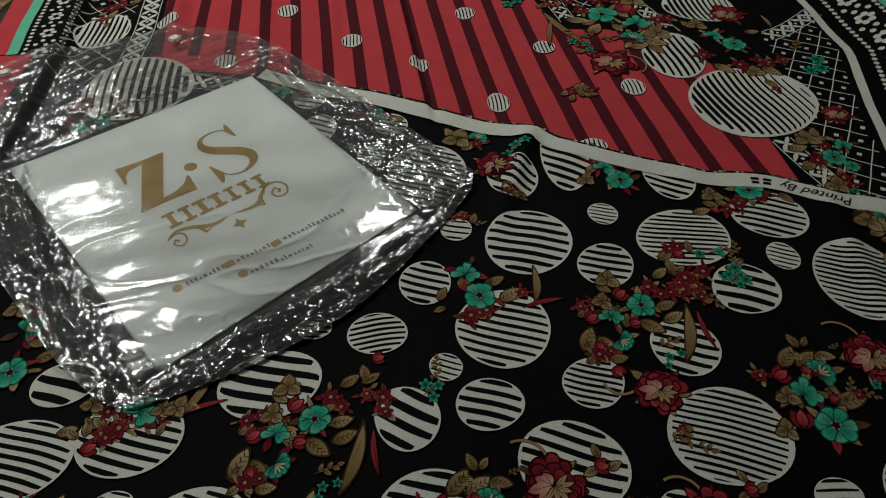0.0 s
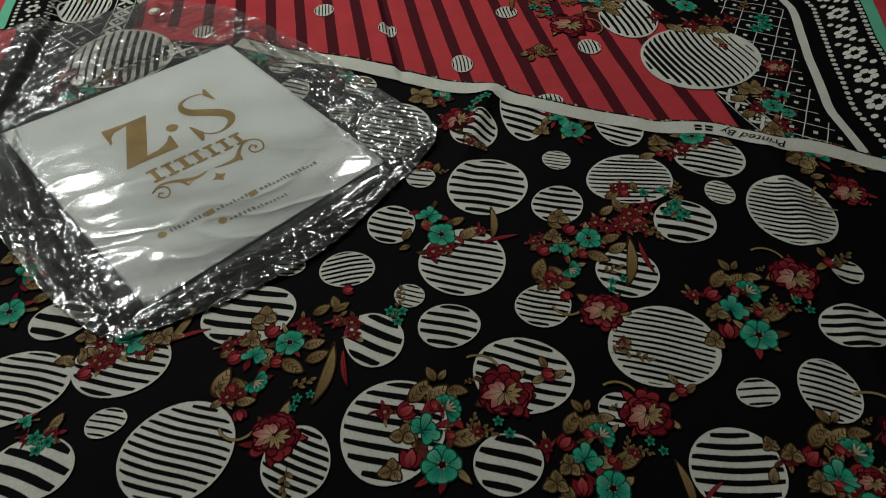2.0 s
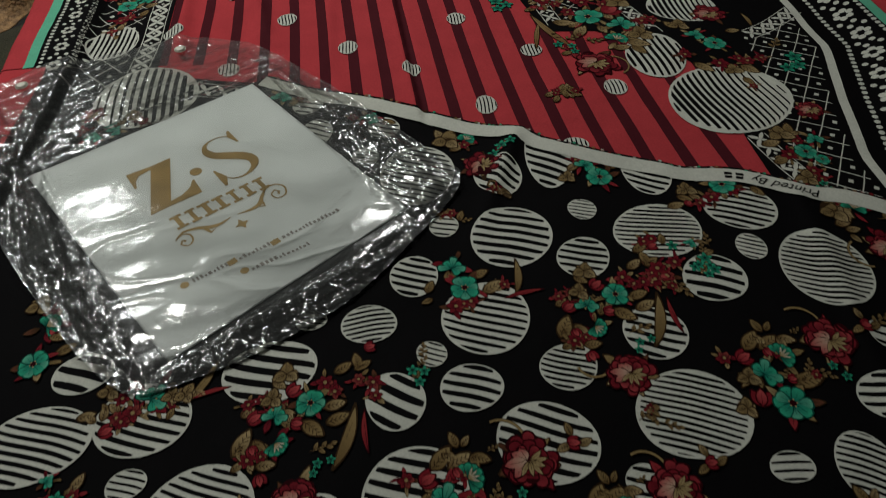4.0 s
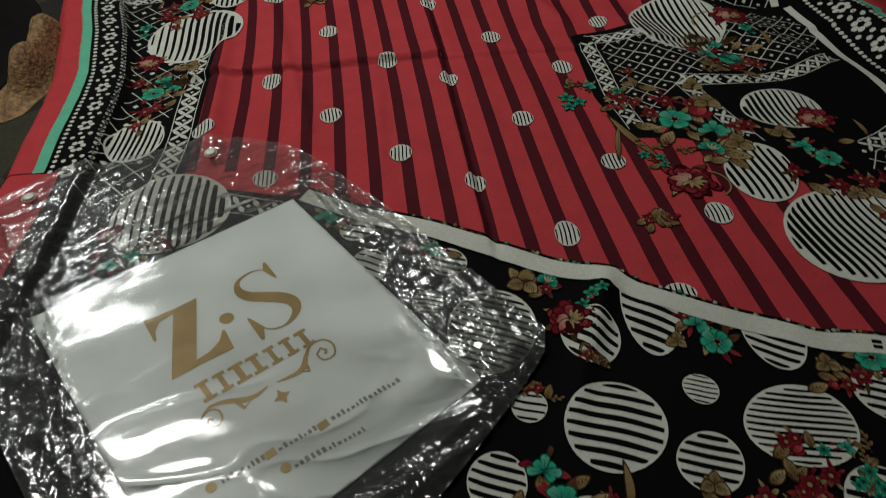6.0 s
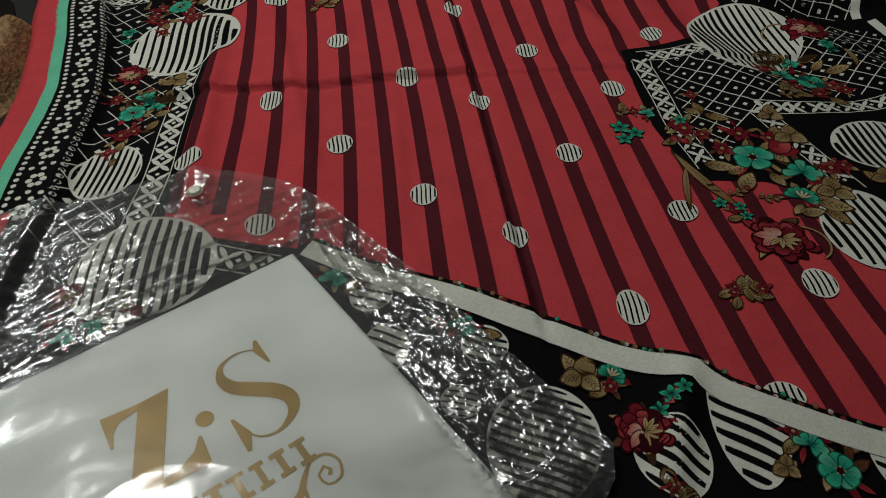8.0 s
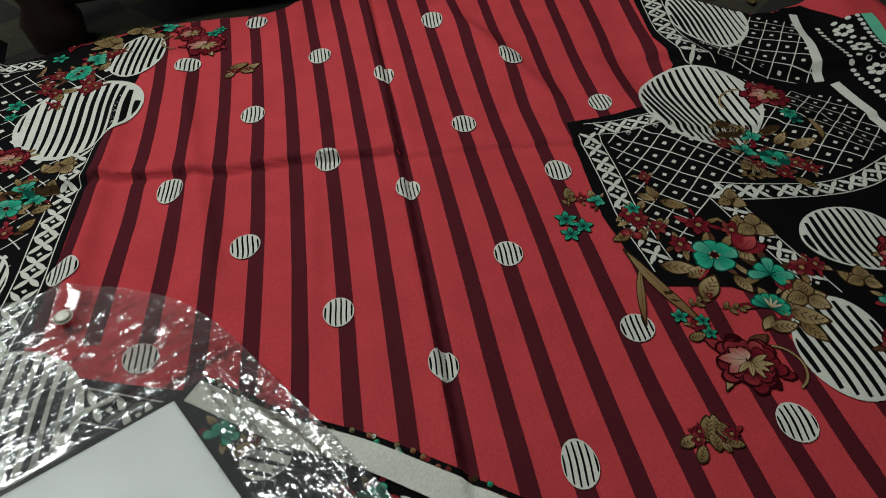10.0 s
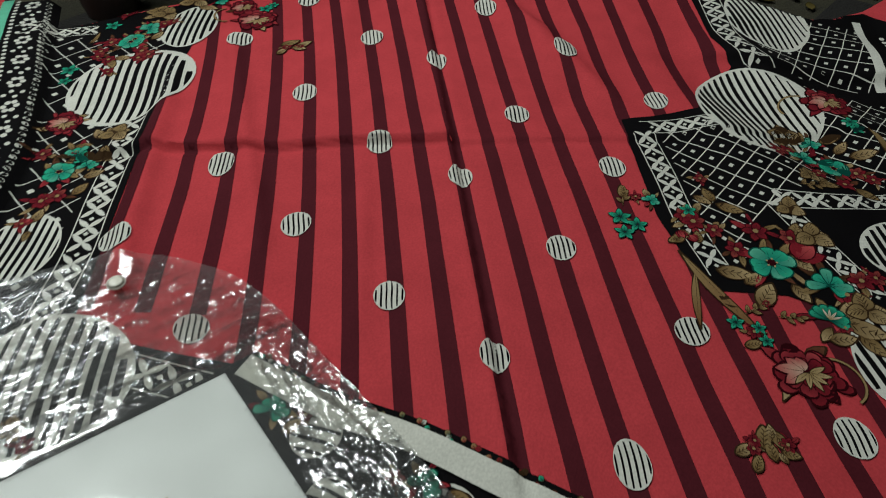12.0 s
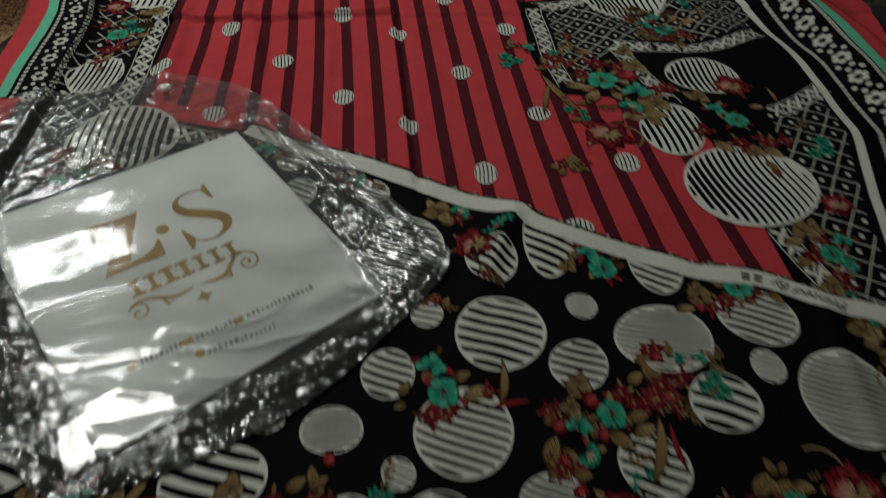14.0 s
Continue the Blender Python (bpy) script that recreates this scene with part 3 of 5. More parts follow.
def stem(c, x, y, r, turn=0):
    m = motif(c, 6)
    pts = [(x + r * math.cos(radians(turn + a)), y + r * math.sin(radians(turn + a))) for a in range(-80, 85, 11)]
    for width, dye, level in ((0.0022, KHAKI_DARK, 0), (0.0014, KHAKI, 1)):
        m.ribbon(pts, width, dye, level)
    m.build("stem", c, trim=TRIM[c])


def turned(x, y, s, r):
    ca, sa = math.cos(radians(r)), math.sin(radians(r))
    return lambda u, v: (x + s * (ca * u - sa * v), y + s * (sa * u + ca * v))


# ---- side borders of the red panel ----


def region(points, name="border_ground"):
    m = Inlay(cloth_height, 0.0006)
    m.shape(points, BLACK, 1)
    m.build(name, panel, "black printed ground", trim=FAR_BY_X)


def leaf_band(points, width, side_lines=True):
    """A band of interlaced pale leaves between two fine lines."""
    line = smooth_line(points, 0.004)
    m = Inlay(cloth_height, 0.0008)
    if side_lines:
        for o in (width / 2, -width / 2):
            m.ribbon(offset(line, o), 0.0009, CREAM, 2)
    length = [0.0]
    for a, b in zip(line, line[1:]):
        length.append(length[-1] + math.hypot(b[0] - a[0], b[1] - a[1]))
    size = width * 0.88
    for k in range(int(length[-1] / size)):
        s = (k + 0.5) * size
        i = max(j for j in range(len(line)) if length[j] <= s)
        (ax, ay), (bx, by) = line[i], line[min(i + 1, len(line) - 1)]
        t = math.degrees(math.atan2(by - ay, bx - ax))
        for q in (45, 135, 225, 315):
            m.petal(ax, ay, size * 0.64, size * 0.19, t + q, (CREAM, CREAM, CREAM), 2, 5, 1.0)
        disc(m, ax, ay, size * 0.10, CREAM, 4, 4)
        ox, oy = math.cos(radians(t)) * size / 2, math.sin(radians(t)) * size / 2
        disc(m, ax + ox, ay + oy, size * 0.12, CREAM, 4, 4)
        for s in (-1, 1):
            disc(m, ax + ox - s * oy * 0.95, ay + oy + s * ox * 0.95, size * 0.07, CREAM, 4, 4)
    m.build("leaf_band", panel, "band of interlaced pale leaves", trim=FAR_BY_X)


def lattice(poly, turn_a, turn_b, pitch, ox=0.0, oy=0.0, width=0.0010):
    """Crossed pale lines with a small pale square in each cell."""
    m = Inlay(cloth_height, 0.0008)
    cx, cy = sum(p[0] for p in poly) / len(poly) + ox, sum(p[1] for p in poly) / len(poly) + oy
    ua, ub = [(math.cos(radians(t)), math.sin(radians(t))) for t in (turn_a, turn_b)]
    step = pitch / 4

    def ok(x, y):
        return inside(poly, x, y)

    for (d, e) in ((ua, ub), (ub, ua)):
        for k in range(-22, 23):
            run = []
            for j in range(-90, 91):
                x, y = cx + e[0] * pitch * k + d[0] * step * j, cy + e[1] * pitch * k + d[1] * step * j
                w = 0.0006 * noise.noise(Vector((x * 60, y * 60, k)))
                if ok(x, y):
                    run.append((x + e[0] * w, y + e[1] * w))
                else:
                    if len(run) > 1:
                        m.ribbon(run, width, CREAM, 2)
                    run = []
            if len(run) > 1:
                m.ribbon(run, width, CREAM, 2)
    for k in range(-22, 22):
        for j in range(-22, 22):
            x, y = [c + a * pitch * (k + 0.5) + b * pitch * (j + 0.5) for c, a, b in ((cx, ua[0], ub[0]), (cy, ua[1], ub[1]))]
            if ok(x, y):
                q = pitch * 0.10
                m.raw([(x + q * (sa * ua[0] + sb * ub[0]), y + q * (sa * ua[1] + sb * ub[1])) for sa, sb in ((-1, -1), (-1, 1), (1, 1), (1, -1))], CREAM, 2)
    m.build("lattice", panel, "pale printed lattice with small squares", trim=FAR_BY_X)


# left border
LEFT_INNER = [(-0.16, 0.602), (-0.281, 0.622), (-0.288, 0.68), (-0.297, 0.75), (-0.304, 0.82), (-0.312, 0.90), (-0.314, 1.00), (-0.312, 1.098)]
left_ground = LEFT_INNER + [(-0.42, 1.041), (-0.474, 1.009), (-0.50, 0.99), (-0.475, 0.90), (-0.44, 0.80), (-0.41, 0.70), (-0.395, 0.62), (-0.392, 0.45), (-0.17, 0.45)]
region(left_ground)
leaf_band([(-0.302, 0.60), (-0.305, 0.68), (-0.314, 0.75), (-0.321, 0.82), (-0.327, 0.87)], 0.021)
leaf_band([(-0.29, 0.604), (-0.24, 0.598), (-0.17, 0.582)], 0.022)
leaf_band([(-0.425, 1.015), (-0.46, 1.003), (-0.49, 0.985)], 0.018)
lattice([(-0.318, 0.60), (-0.321, 0.69), (-0.330, 0.76), (-0.337, 0.84), (-0.34, 1.0), (-0.42, 1.0), (-0.475, 0.985), (-0.43, 0.91), (-0.392, 0.80), (-0.384, 0.70), (-0.38, 0.6)], 48, -42, 0.024)

# right border: the upper flap, the zigzag patch and the lower ground
region([(0.224, 1.164), (0.221, 1.013), (0.232, 0.968), (0.30, 0.935), (0.40, 0.912), (0.43, 1.0), (0.40, 1.07), (0.34, 1.054), (0.266, 1.115)])
region([(0.232, 0.968), (0.179, 0.889), (0.108, 0.872), (0.112, 0.80), (0.116, 0.748), (0.135, 0.675), (0.19, 0.672), (0.245, 0.645), (0.28, 0.60), (0.30, 0.52), (0.292, 0.483), (0.297, 0.425), (0.33, 0.35), (0.44, 0.30),
        (0.46, 0.45), (0.48, 0.60), (0.47, 0.74), (0.45, 0.85), (0.44, 0.91), (0.40, 0.912), (0.30, 0.935)])
leaf_band([(0.243, 1.14), (0.240, 1.02), (0.262, 0.958)], 0.022)
leaf_band([(0.192, 0.868), (0.124, 0.860)], 0.018)
leaf_band([(0.124, 0.852), (0.131, 0.80), (0.137, 0.745), (0.150, 0.69)], 0.018)
leaf_band([(0.212, 0.772), (0.25, 0.768), (0.33, 0.778), (0.385, 0.81)], 0.017)
leaf_band([(0.212, 0.768), (0.235, 0.71), (0.255, 0.66)], 0.017)
leaf_band([(0.352, 0.652), (0.38, 0.668), (0.418, 0.698)], 0.018)
leaf_band([(0.302, 0.482), (0.312, 0.45), (0.325, 0.415)], 0.018)
lattice([(0.262, 1.10), (0.262, 1.0), (0.285, 0.955), (0.365, 0.925), (0.378, 1.035), (0.345, 1.045)], 62, -30, 0.0175)
lattice([(0.20, 0.875), (0.136, 0.852), (0.148, 0.75), (0.165, 0.69), (0.20, 0.755), (0.23, 0.782), (0.33, 0.79), (0.375, 0.825), (0.39, 0.85), (0.37, 0.905), (0.30, 0.928), (0.25, 0.94)], 50, -38, 0.0165)
lattice([(0.345, 0.645), (0.36, 0.648), (0.412, 0.688), (0.414, 0.62), (0.39, 0.53), (0.376, 0.45), (0.38, 0.39), (0.33, 0.40), (0.315, 0.45), (0.34, 0.53)], 62, -28, 0.0195)


def hem(side):
    """Flower hem along a side: dotted rows, flowers, a mint line and a red edge."""
    def point(o, y):
        if side < 0:
            return (track(LEFT_EDGE, y) - o, y)
        return (track(RIGHT_LINE, y) + o, y)

    y0, y1 = (0.632, 1.05) if side < 0 else (0.30, 1.02)
    ys = [y0 + (y1 - y0) * i / 60 for i in range(61)]
    rows = ((0.002, 0.044), (0.052, 0.007), (0.070, 0.034)) if side < 0 else ((0.018, 0.046), (0.068, 0.007), (0.09, 0.04))
    for o, w, dye, nm in ((rows[0][0] + rows[0][1] / 2, rows[0][1] + 0.004, BLACK, "hem_ground"), (rows[1][0], rows[1][1] * 1.7, MINT, "mint_line"), (rows[2][0] + 0.005, rows[2][1], RED, "red_edge")):
        m = Inlay(cloth_height, 0.0008)
        m.ribbon([point(o, y) for y in ys], w, dye, 1 if dye is BLACK else 4)
        m.build(nm, panel)
    if side > 0:
        m = Inlay(cloth_height, 0.0008)
        m.ribbon([point(0.0, y) for y in ys if y < 0.925], 0.0085, CREAM, 4)
        m.ribbon([(0.384, 1.05), (0.374, 1.0), (0.365, 0.93)], 0.0085, CREAM, 4)
        m.build("white_line", panel, "pale woven line along the border")
    m = Inlay(cloth_height, 0.0008)
    o1, o2, o3 = (0.007, 0.0235, 0.040) if side < 0 else (0.022, 0.040, 0.058)
    y = y0
    k = 0
    size = 0.86 if side < 0 else 1.0
    while y < y1:
        for o in (o1, o3):
            px, py = point(o, y)
            disc(m, px, py, 0.0027 * size, CREAM, 5, 10)
        if k % 5 == 0:
            px, py = point(o2, y)
            for i in range(6):
                disc(m, px + 0.0062 * size * math.cos(i * 1.047 + 0.3), py + 0.0066 * math.sin(i * 1.047 + 0.3), 0.0033 * size, CREAM, 5, 9)
            disc(m, px, py, 0.0016, BLACK, 8, 6)
        if k % 5 in (2, 3):
            for s in (-1, 1):
                px, py = point(o2 + s * 0.006 * size + (0.003 if k % 5 == 2 else -0.003), y)
                disc(m, px, py, 0.0028 * size, CREAM, 5, 9)
        y += 0.0074
        k += 1
    m.build("hem_print", panel, "pale dotted rows and small white flowers")


hem(-1)
hem(1)

# ---- printed motifs ----
# striped dots of the black fabric
dot(dotted, 0.071, 0.372, 0.0319, 0.0326, 8, -17)
dot(dotted, 0.131, 0.396, 0.0117, 0.0111, 6, -12)
dot(dotted, 0.186, 0.369, 0.0356, 0.0279, 12, -12)
dot(dotted, 0.124, 0.346, 0.0208, 0.0194, 6, -17)
dot(dotted, 0.251, 0.347, 0.0117, 0.0129, 6, -20)
dot(dotted, 0.215, 0.319, 0.0220, 0.0230, 5, -20)
dot(dotted, 0.299, 0.325, 0.0342, 0.0349, 15, -14)
dot(dotted, 0.113, 0.466, 0.0212, 0.0437, 9, -17)
dot(dotted, 0.193, 0.441, 0.0212, 0.0309, 8, -17)
dot(dotted, 0.257, 0.390, 0.0278, 0.0259, 8, -22)
dot(dotted, -0.006, 0.336, 0.0187, 0.0197, 6, -18)
dot(dotted, 0.046, 0.295, 0.0323, 0.0316, 10, -20)
dot(dotted, 0.007, 0.265, 0.0108, 0.0105, 5, -18)
dot(dotted, -0.038, 0.293, 0.0199, 0.0171, 8, 10)
dot(dotted, -0.080, 0.298, 0.0110, 0.0086, 4, -8)
dot(dotted, 0.033, 0.238, 0.0205, 0.0184, 5, -18)
dot(dotted, -0.017, 0.230, 0.0202, 0.0210, 4, -25)
dot(dotted, 0.099, 0.252, 0.0201, 0.0175, 8, -20)
dot(dotted, 0.162, 0.275, 0.0223, 0.0206, 6, -20)
dot(dotted, 0.172, 0.215, 0.0344, 0.0321, 15, -20)
dot(dotted, 0.078, 0.199, 0.0328, 0.0267, 7, -20)
dot(dotted, -0.103, 0.256, 0.0331, 0.0244, 5, -20)
dot(dotted, -0.235, 0.262, 0.0212, 0.0162, 3, -25)
dot(dotted, -0.182, 0.225, 0.0333, 0.0256, 8, -22)
dot(dotted, 0.066, 0.442, 0.0206, 0.0248, 6, -35)
dot(dotted, 0.018, 0.387, 0.0122, 0.0114, 4, -15)
dot(dotted, -0.249, 0.211, 0.0356, 0.0279, 10, -22)
dot(dotted, -0.180, 0.182, 0.0126, 0.0104, 5, -20)
dot(dotted, -0.131, 0.160, 0.0347, 0.0316, 12, -22)
dot(dotted, -0.217, 0.156, 0.0255, 0.0206, 4, -25)
dot(dotted, -0.004, 0.166, 0.0311, 0.0330, 8, -15)
dot(dotted, -0.060, 0.149, 0.0206, 0.0211, 8, -25)
dot(dotted, 0.132, 0.173, 0.0114, 0.0113, 3, -15)
dot(dotted, 0.062, 0.142, 0.0201, 0.0187, 4, -20)
dot(dotted, 0.192, 0.132, 0.0279, 0.0247, 7, -6)
dot(dotted, 0.220, 0.178, 0.0124, 0.0102, 4, -3)
dot(dotted, 0.263, 0.176, 0.0178, 0.0224, 10, -20)
dot(dotted, 0.300, 0.220, 0.0242, 0.0172, 5, -8)
dot(dotted, 0.316, 0.267, 0.0120, 0.0109, 3, -14)
dot(dotted, -0.113, 0.558, 0.0147, 0.0149, 4, -15)
dot(dotted, -0.099, 0.514, 0.0150, 0.0194, 6, -15)
dot(dotted, -0.051, 0.476, 0.0119, 0.0117, 6, -10)
dot(dotted, -0.004, 0.450, 0.0324, 0.0377, 14, -20)
dot(dotted, -0.036, 0.517, 0.0159, 0.0138, 5, -20)
# small dots of the red panel
dot(panel, 0.129, 1.168, 0.0141, 0.0232, 5, 95)
dot(panel, -0.011, 1.079, 0.0118, 0.0190, 6, 98)
dot(panel, 0.068, 0.985, 0.0121, 0.0189, 6, 95)
dot(panel, 0.015, 0.877, 0.0112, 0.0131, 6, 98)
dot(panel, 0.145, 0.904, 0.0110, 0.0140, 6, 95)
dot(panel, 0.090, 0.805, 0.0113, 0.0127, 6, 95)
dot(panel, 0.039, 0.710, 0.0109, 0.0121, 6, 98)
dot(panel, 0.117, 0.639, 0.0113, 0.0115, 6, 95)
dot(panel, -0.011, 0.616, 0.0100, 0.0116, 6, 98, heart=True)
dot(panel, 0.193, 0.568, 0.0121, 0.0124, 6, 95)
dot(panel, -0.081, 0.661, 0.0108, 0.0125, 6, 98)
dot(panel, -0.157, 0.728, 0.0112, 0.0129, 6, 100)
dot(panel, -0.283, 0.704, 0.0122, 0.0129, 6, 100)
dot(panel, -0.231, 0.795, 0.0104, 0.0157, 6, 100)
dot(panel, -0.104, 0.824, 0.0110, 0.0118, 6, 100)
dot(panel, -0.181, 0.899, 0.0115, 0.0143, 6, 100)
dot(panel, -0.267, 0.998, 0.0123, 0.0161, 6, 100)
dot(panel, -0.130, 1.005, 0.0115, 0.0152, 6, 100)
dot(panel, -0.061, 0.964, 0.0099, 0.0155, 5, 98, heart=True)
dot(panel, -0.212, 1.093, 0.0120, 0.0148, 5, 100)
dot(panel, -0.035, 0.784, 0.0095, 0.0133, 6, 98, heart=True)
dot(panel, -0.095, 1.186, 0.0103, 0.0160, 5, 98)
dot(panel, -0.206, 0.629, 0.0119, 0.0114, 6, 100)
dot(panel, 0.063, 0.547, 0.0109, 0.0145, 6, 95)
dot(panel, 0.139, 0.480, 0.0120, 0.0094, 6, 95)
# large striped dots of the side borders
dot(panel, 0.297, 0.540, 0.0577, 0.0544, 17, 101, fade=1)
dot(panel, 0.245, 0.620, 0.0314, 0.0400, 9, 100)
dot(panel, -0.348, 0.910, 0.0563, 0.0646, 13, 98, fade=-1)
dot(panel, -0.328, 1.026, 0.0274, 0.0471, 8, 98)
dot(panel, 0.236, 0.896, 0.0542, 0.0681, 16, 98, fade=1)
dot(panel, 0.290, 1.055, 0.0421, 0.0616, 14, 98, fade=1)
dot(panel, -0.350, 0.693, 0.0285, 0.0360, 10, 96)
dot(panel, -0.282, 0.585, 0.0499, 0.0524, 12, 97, fade=-1)
dot(panel, 0.297, 0.715, 0.0376, 0.0344, 12, 98, fade=1)
# bouquets
def bouquet_a(c, x, y, s=1.0, r=0.0):
    at = turned(x, y, s, r)
    bud(c, *at(-0.033, -0.031), 0.0037 * s, 298 + r)
    redf(c, *at(-0.024, -0.004), 0.0045 * s, 123 + r)
    leaf(c, *at(-0.023, 0.015), 0.0059 * s, 322 + r)
    leaf(c, *at(0.037, 0.014), 0.0049 * s, 292 + r)
    sprig(c, *at(0.012, 0.007), 0.0037 * s, 32 + r)
    leaf(c, *at(-0.005, -0.005), 0.0049 * s, 268 + r)
    sprig(c, *at(-0.017, -0.001), 0.0039 * s, 250 + r)
    redf(c, *at(-0.033, 0.004), 0.0043 * s, 355 + r)
    leaf(c, *at(-0.040, -0.005), 0.0052 * s, 31 + r)
    redf(c, *at(-0.027, -0.035), 0.0045 * s, 254 + r)
    leaf(c, *at(-0.040, -0.033), 0.0055 * s, 281 + r)
    redf(c, *at(-0.035, -0.037), 0.0059 * s, 77 + r)
    leaf(c, *at(-0.033, -0.040), 0.0047 * s, 301 + r)
    bud(c, *at(-0.025, -0.050), 0.0044 * s, 289 + r)
    leaf(c, *at(0.031, 0.027), 0.0052 * s, 27 + r)
    leaf(c, *at(0.073, 0.021), 0.0044 * s, 26 + r)
    sprig(c, *at(0.069, 0.018), 0.0050 * s, 36 + r)
    sprig(c, *at(0.072, 0.028), 0.0047 * s, 59 + r)
    teal(c, *at(0.000, 0.000), 0.0094 * s, 0 + r)
    half(c, *at(-0.022, -0.007), 0.0085 * s, 20 + r)
    trump(c, *at(-0.019, -0.027), 0.0083 * s, -40 + r)
    leaf(c, *at(-0.040, -0.026), 0.0101 * s, 60 + r)
    leaf(c, *at(-0.029, -0.031), 0.0086 * s, -60 + r)
    beigef(c, *at(-0.026, 0.004), 0.0068 * s, 0 + r)
    beigef(c, *at(-0.019, 0.023), 0.0074 * s, 0 + r)
    redf(c, *at(0.008, 0.015), 0.0069 * s, 0 + r)
    redf(c, *at(0.015, 0.008), 0.0061 * s, 30 + r)
    redf(c, *at(0.040, 0.014), 0.0065 * s, 0 + r)
    redf(c, *at(0.042, 0.004), 0.0049 * s, 20 + r)
    redf(c, *at(0.030, 0.017), 0.0054 * s, 10 + r)
    leaf(c, *at(0.016, -0.002), 0.0075 * s, 10 + r)
    leaf(c, *at(0.019, -0.012), 0.0081 * s, 20 + r)
    leaf(c, *at(0.003, -0.018), 0.0091 * s, -40 + r)
    leaf(c, *at(-0.012, -0.012), 0.0059 * s, 70 + r)
    bud(c, *at(-0.007, -0.014), 0.0044 * s, 0 + r)
    bud(c, *at(-0.012, 0.010), 0.0057 * s, 40 + r)
    redf(c, *at(-0.041, 0.001), 0.0053 * s, 0 + r)
    bud(c, *at(-0.035, -0.009), 0.0052 * s, 30 + r)
    peony(c, *at(-0.002, -0.064), 0.0156 * s, 0 + r)
    blade(c, *at(0.029, -0.027), 0.0216 * s, 60 + r)
    redblade(c, *at(0.035, -0.022), 0.0145 * s, 110 + r)
    star(c, *at(0.009, -0.041), 0.0035 * s, 0 + r)
    star(c, *at(0.017, -0.039), 0.0032 * s, 0 + r)
    star(c, *at(0.007, -0.047), 0.0031 * s, 0 + r)
    sprig(c, *at(0.010, -0.031), 0.0072 * s, 20 + r)
    leaf(c, *at(-0.023, -0.041), 0.0063 * s, 0 + r)
    leaf(c, *at(-0.040, -0.041), 0.0049 * s, 30 + r)
    stem(c, *at(-0.025, -0.054), 0.0117 * s, -80 + r)
    sprig(c, *at(0.007, -0.091), 0.0071 * s, -90 + r)
    leaf(c, *at(0.028, 0.032), 0.0063 * s, 100 + r)
    leaf(c, *at(0.019, 0.026), 0.0070 * s, 30 + r)
    leaf(c, *at(0.033, 0.028), 0.0055 * s, 30 + r)
    bud(c, *at(0.036, 0.043), 0.0044 * s, 20 + r)
    star(c, *at(0.066, 0.022), 0.0046 * s, 0 + r)
    star(c, *at(0.074, 0.021), 0.0042 * s, 0 + r)
    star(c, *at(0.071, 0.013), 0.0042 * s, 0 + r)
    sprig(c, *at(0.073, 0.037), 0.0055 * s, 90 + r)

def bouquet_b(c, x, y, s=1.0, r=0.0):
    at = turned(x, y, s, r)
    bud(c, *at(-0.003, 0.037), 0.0037 * s, 298 + r)
    redf(c, *at(0.002, 0.036), 0.0045 * s, 123 + r)
    leaf(c, *at(-0.007, 0.047), 0.0059 * s, 322 + r)
    leaf(c, *at(0.008, 0.044), 0.0049 * s, 292 + r)
    sprig(c, *at(0.019, 0.052), 0.0037 * s, 32 + r)
    leaf(c, *at(-0.016, 0.016), 0.0049 * s, 268 + r)
    sprig(c, *at(0.005, 0.023), 0.0039 * s, 250 + r)
    redf(c, *at(0.022, 0.019), 0.0043 * s, 355 + r)
    leaf(c, *at(0.015, 0.018), 0.0052 * s, 31 + r)
    teal(c, *at(0.000, 0.000), 0.0114 * s, 0 + r)
    half(c, *at(-0.011, 0.023), 0.0112 * s, 10 + r)
    trump(c, *at(0.004, 0.034), 0.0096 * s, 30 + r)
    leaf(c, *at(-0.012, 0.046), 0.0095 * s, 45 + r)
    leaf(c, *at(-0.001, 0.044), 0.0087 * s, 30 + r)
    leaf(c, *at(-0.004, 0.058), 0.0057 * s, 110 + r)
    leaf(c, *at(0.003, 0.057), 0.0043 * s, 50 + r)
    leaf(c, *at(0.012, 0.046), 0.0063 * s, -20 + r)
    peony(c, *at(0.041, 0.044), 0.0175 * s, 20 + r)
    stem(c, *at(0.025, 0.056), 0.0150 * s, 40 + r)
    redf(c, *at(-0.033, 0.034), 0.0059 * s, 0 + r)
    bud(c, *at(-0.020, 0.034), 0.0059 * s, 30 + r)
    beigef(c, *at(-0.022, 0.019), 0.0067 * s, 0 + r)
    bud(c, *at(-0.018, 0.005), 0.0066 * s, 80 + r)
    beigef(c, *at(-0.029, -0.002), 0.0065 * s, 0 + r)
    leaf(c, *at(0.015, 0.015), 0.0107 * s, 0 + r)
    bud(c, *at(0.006, 0.017), 0.0034 * s, 0 + r)
    star(c, *at(0.035, 0.025), 0.0037 * s, 0 + r)
    star(c, *at(0.041, 0.017), 0.0037 * s, 0 + r)
    sprig(c, *at(0.028, 0.020), 0.0054 * s, -30 + r)
    sprig(c, *at(0.019, 0.024), 0.0054 * s, 70 + r)
    bud(c, *at(0.070, 0.055), 0.0046 * s, 0 + r)
    leaf(c, *at(0.068, 0.064), 0.0047 * s, 100 + r)
    leaf(c, *at(0.063, 0.052), 0.0050 * s, 200 + r)
    leaf(c, *at(0.077, 0.055), 0.0050 * s, 20 + r)

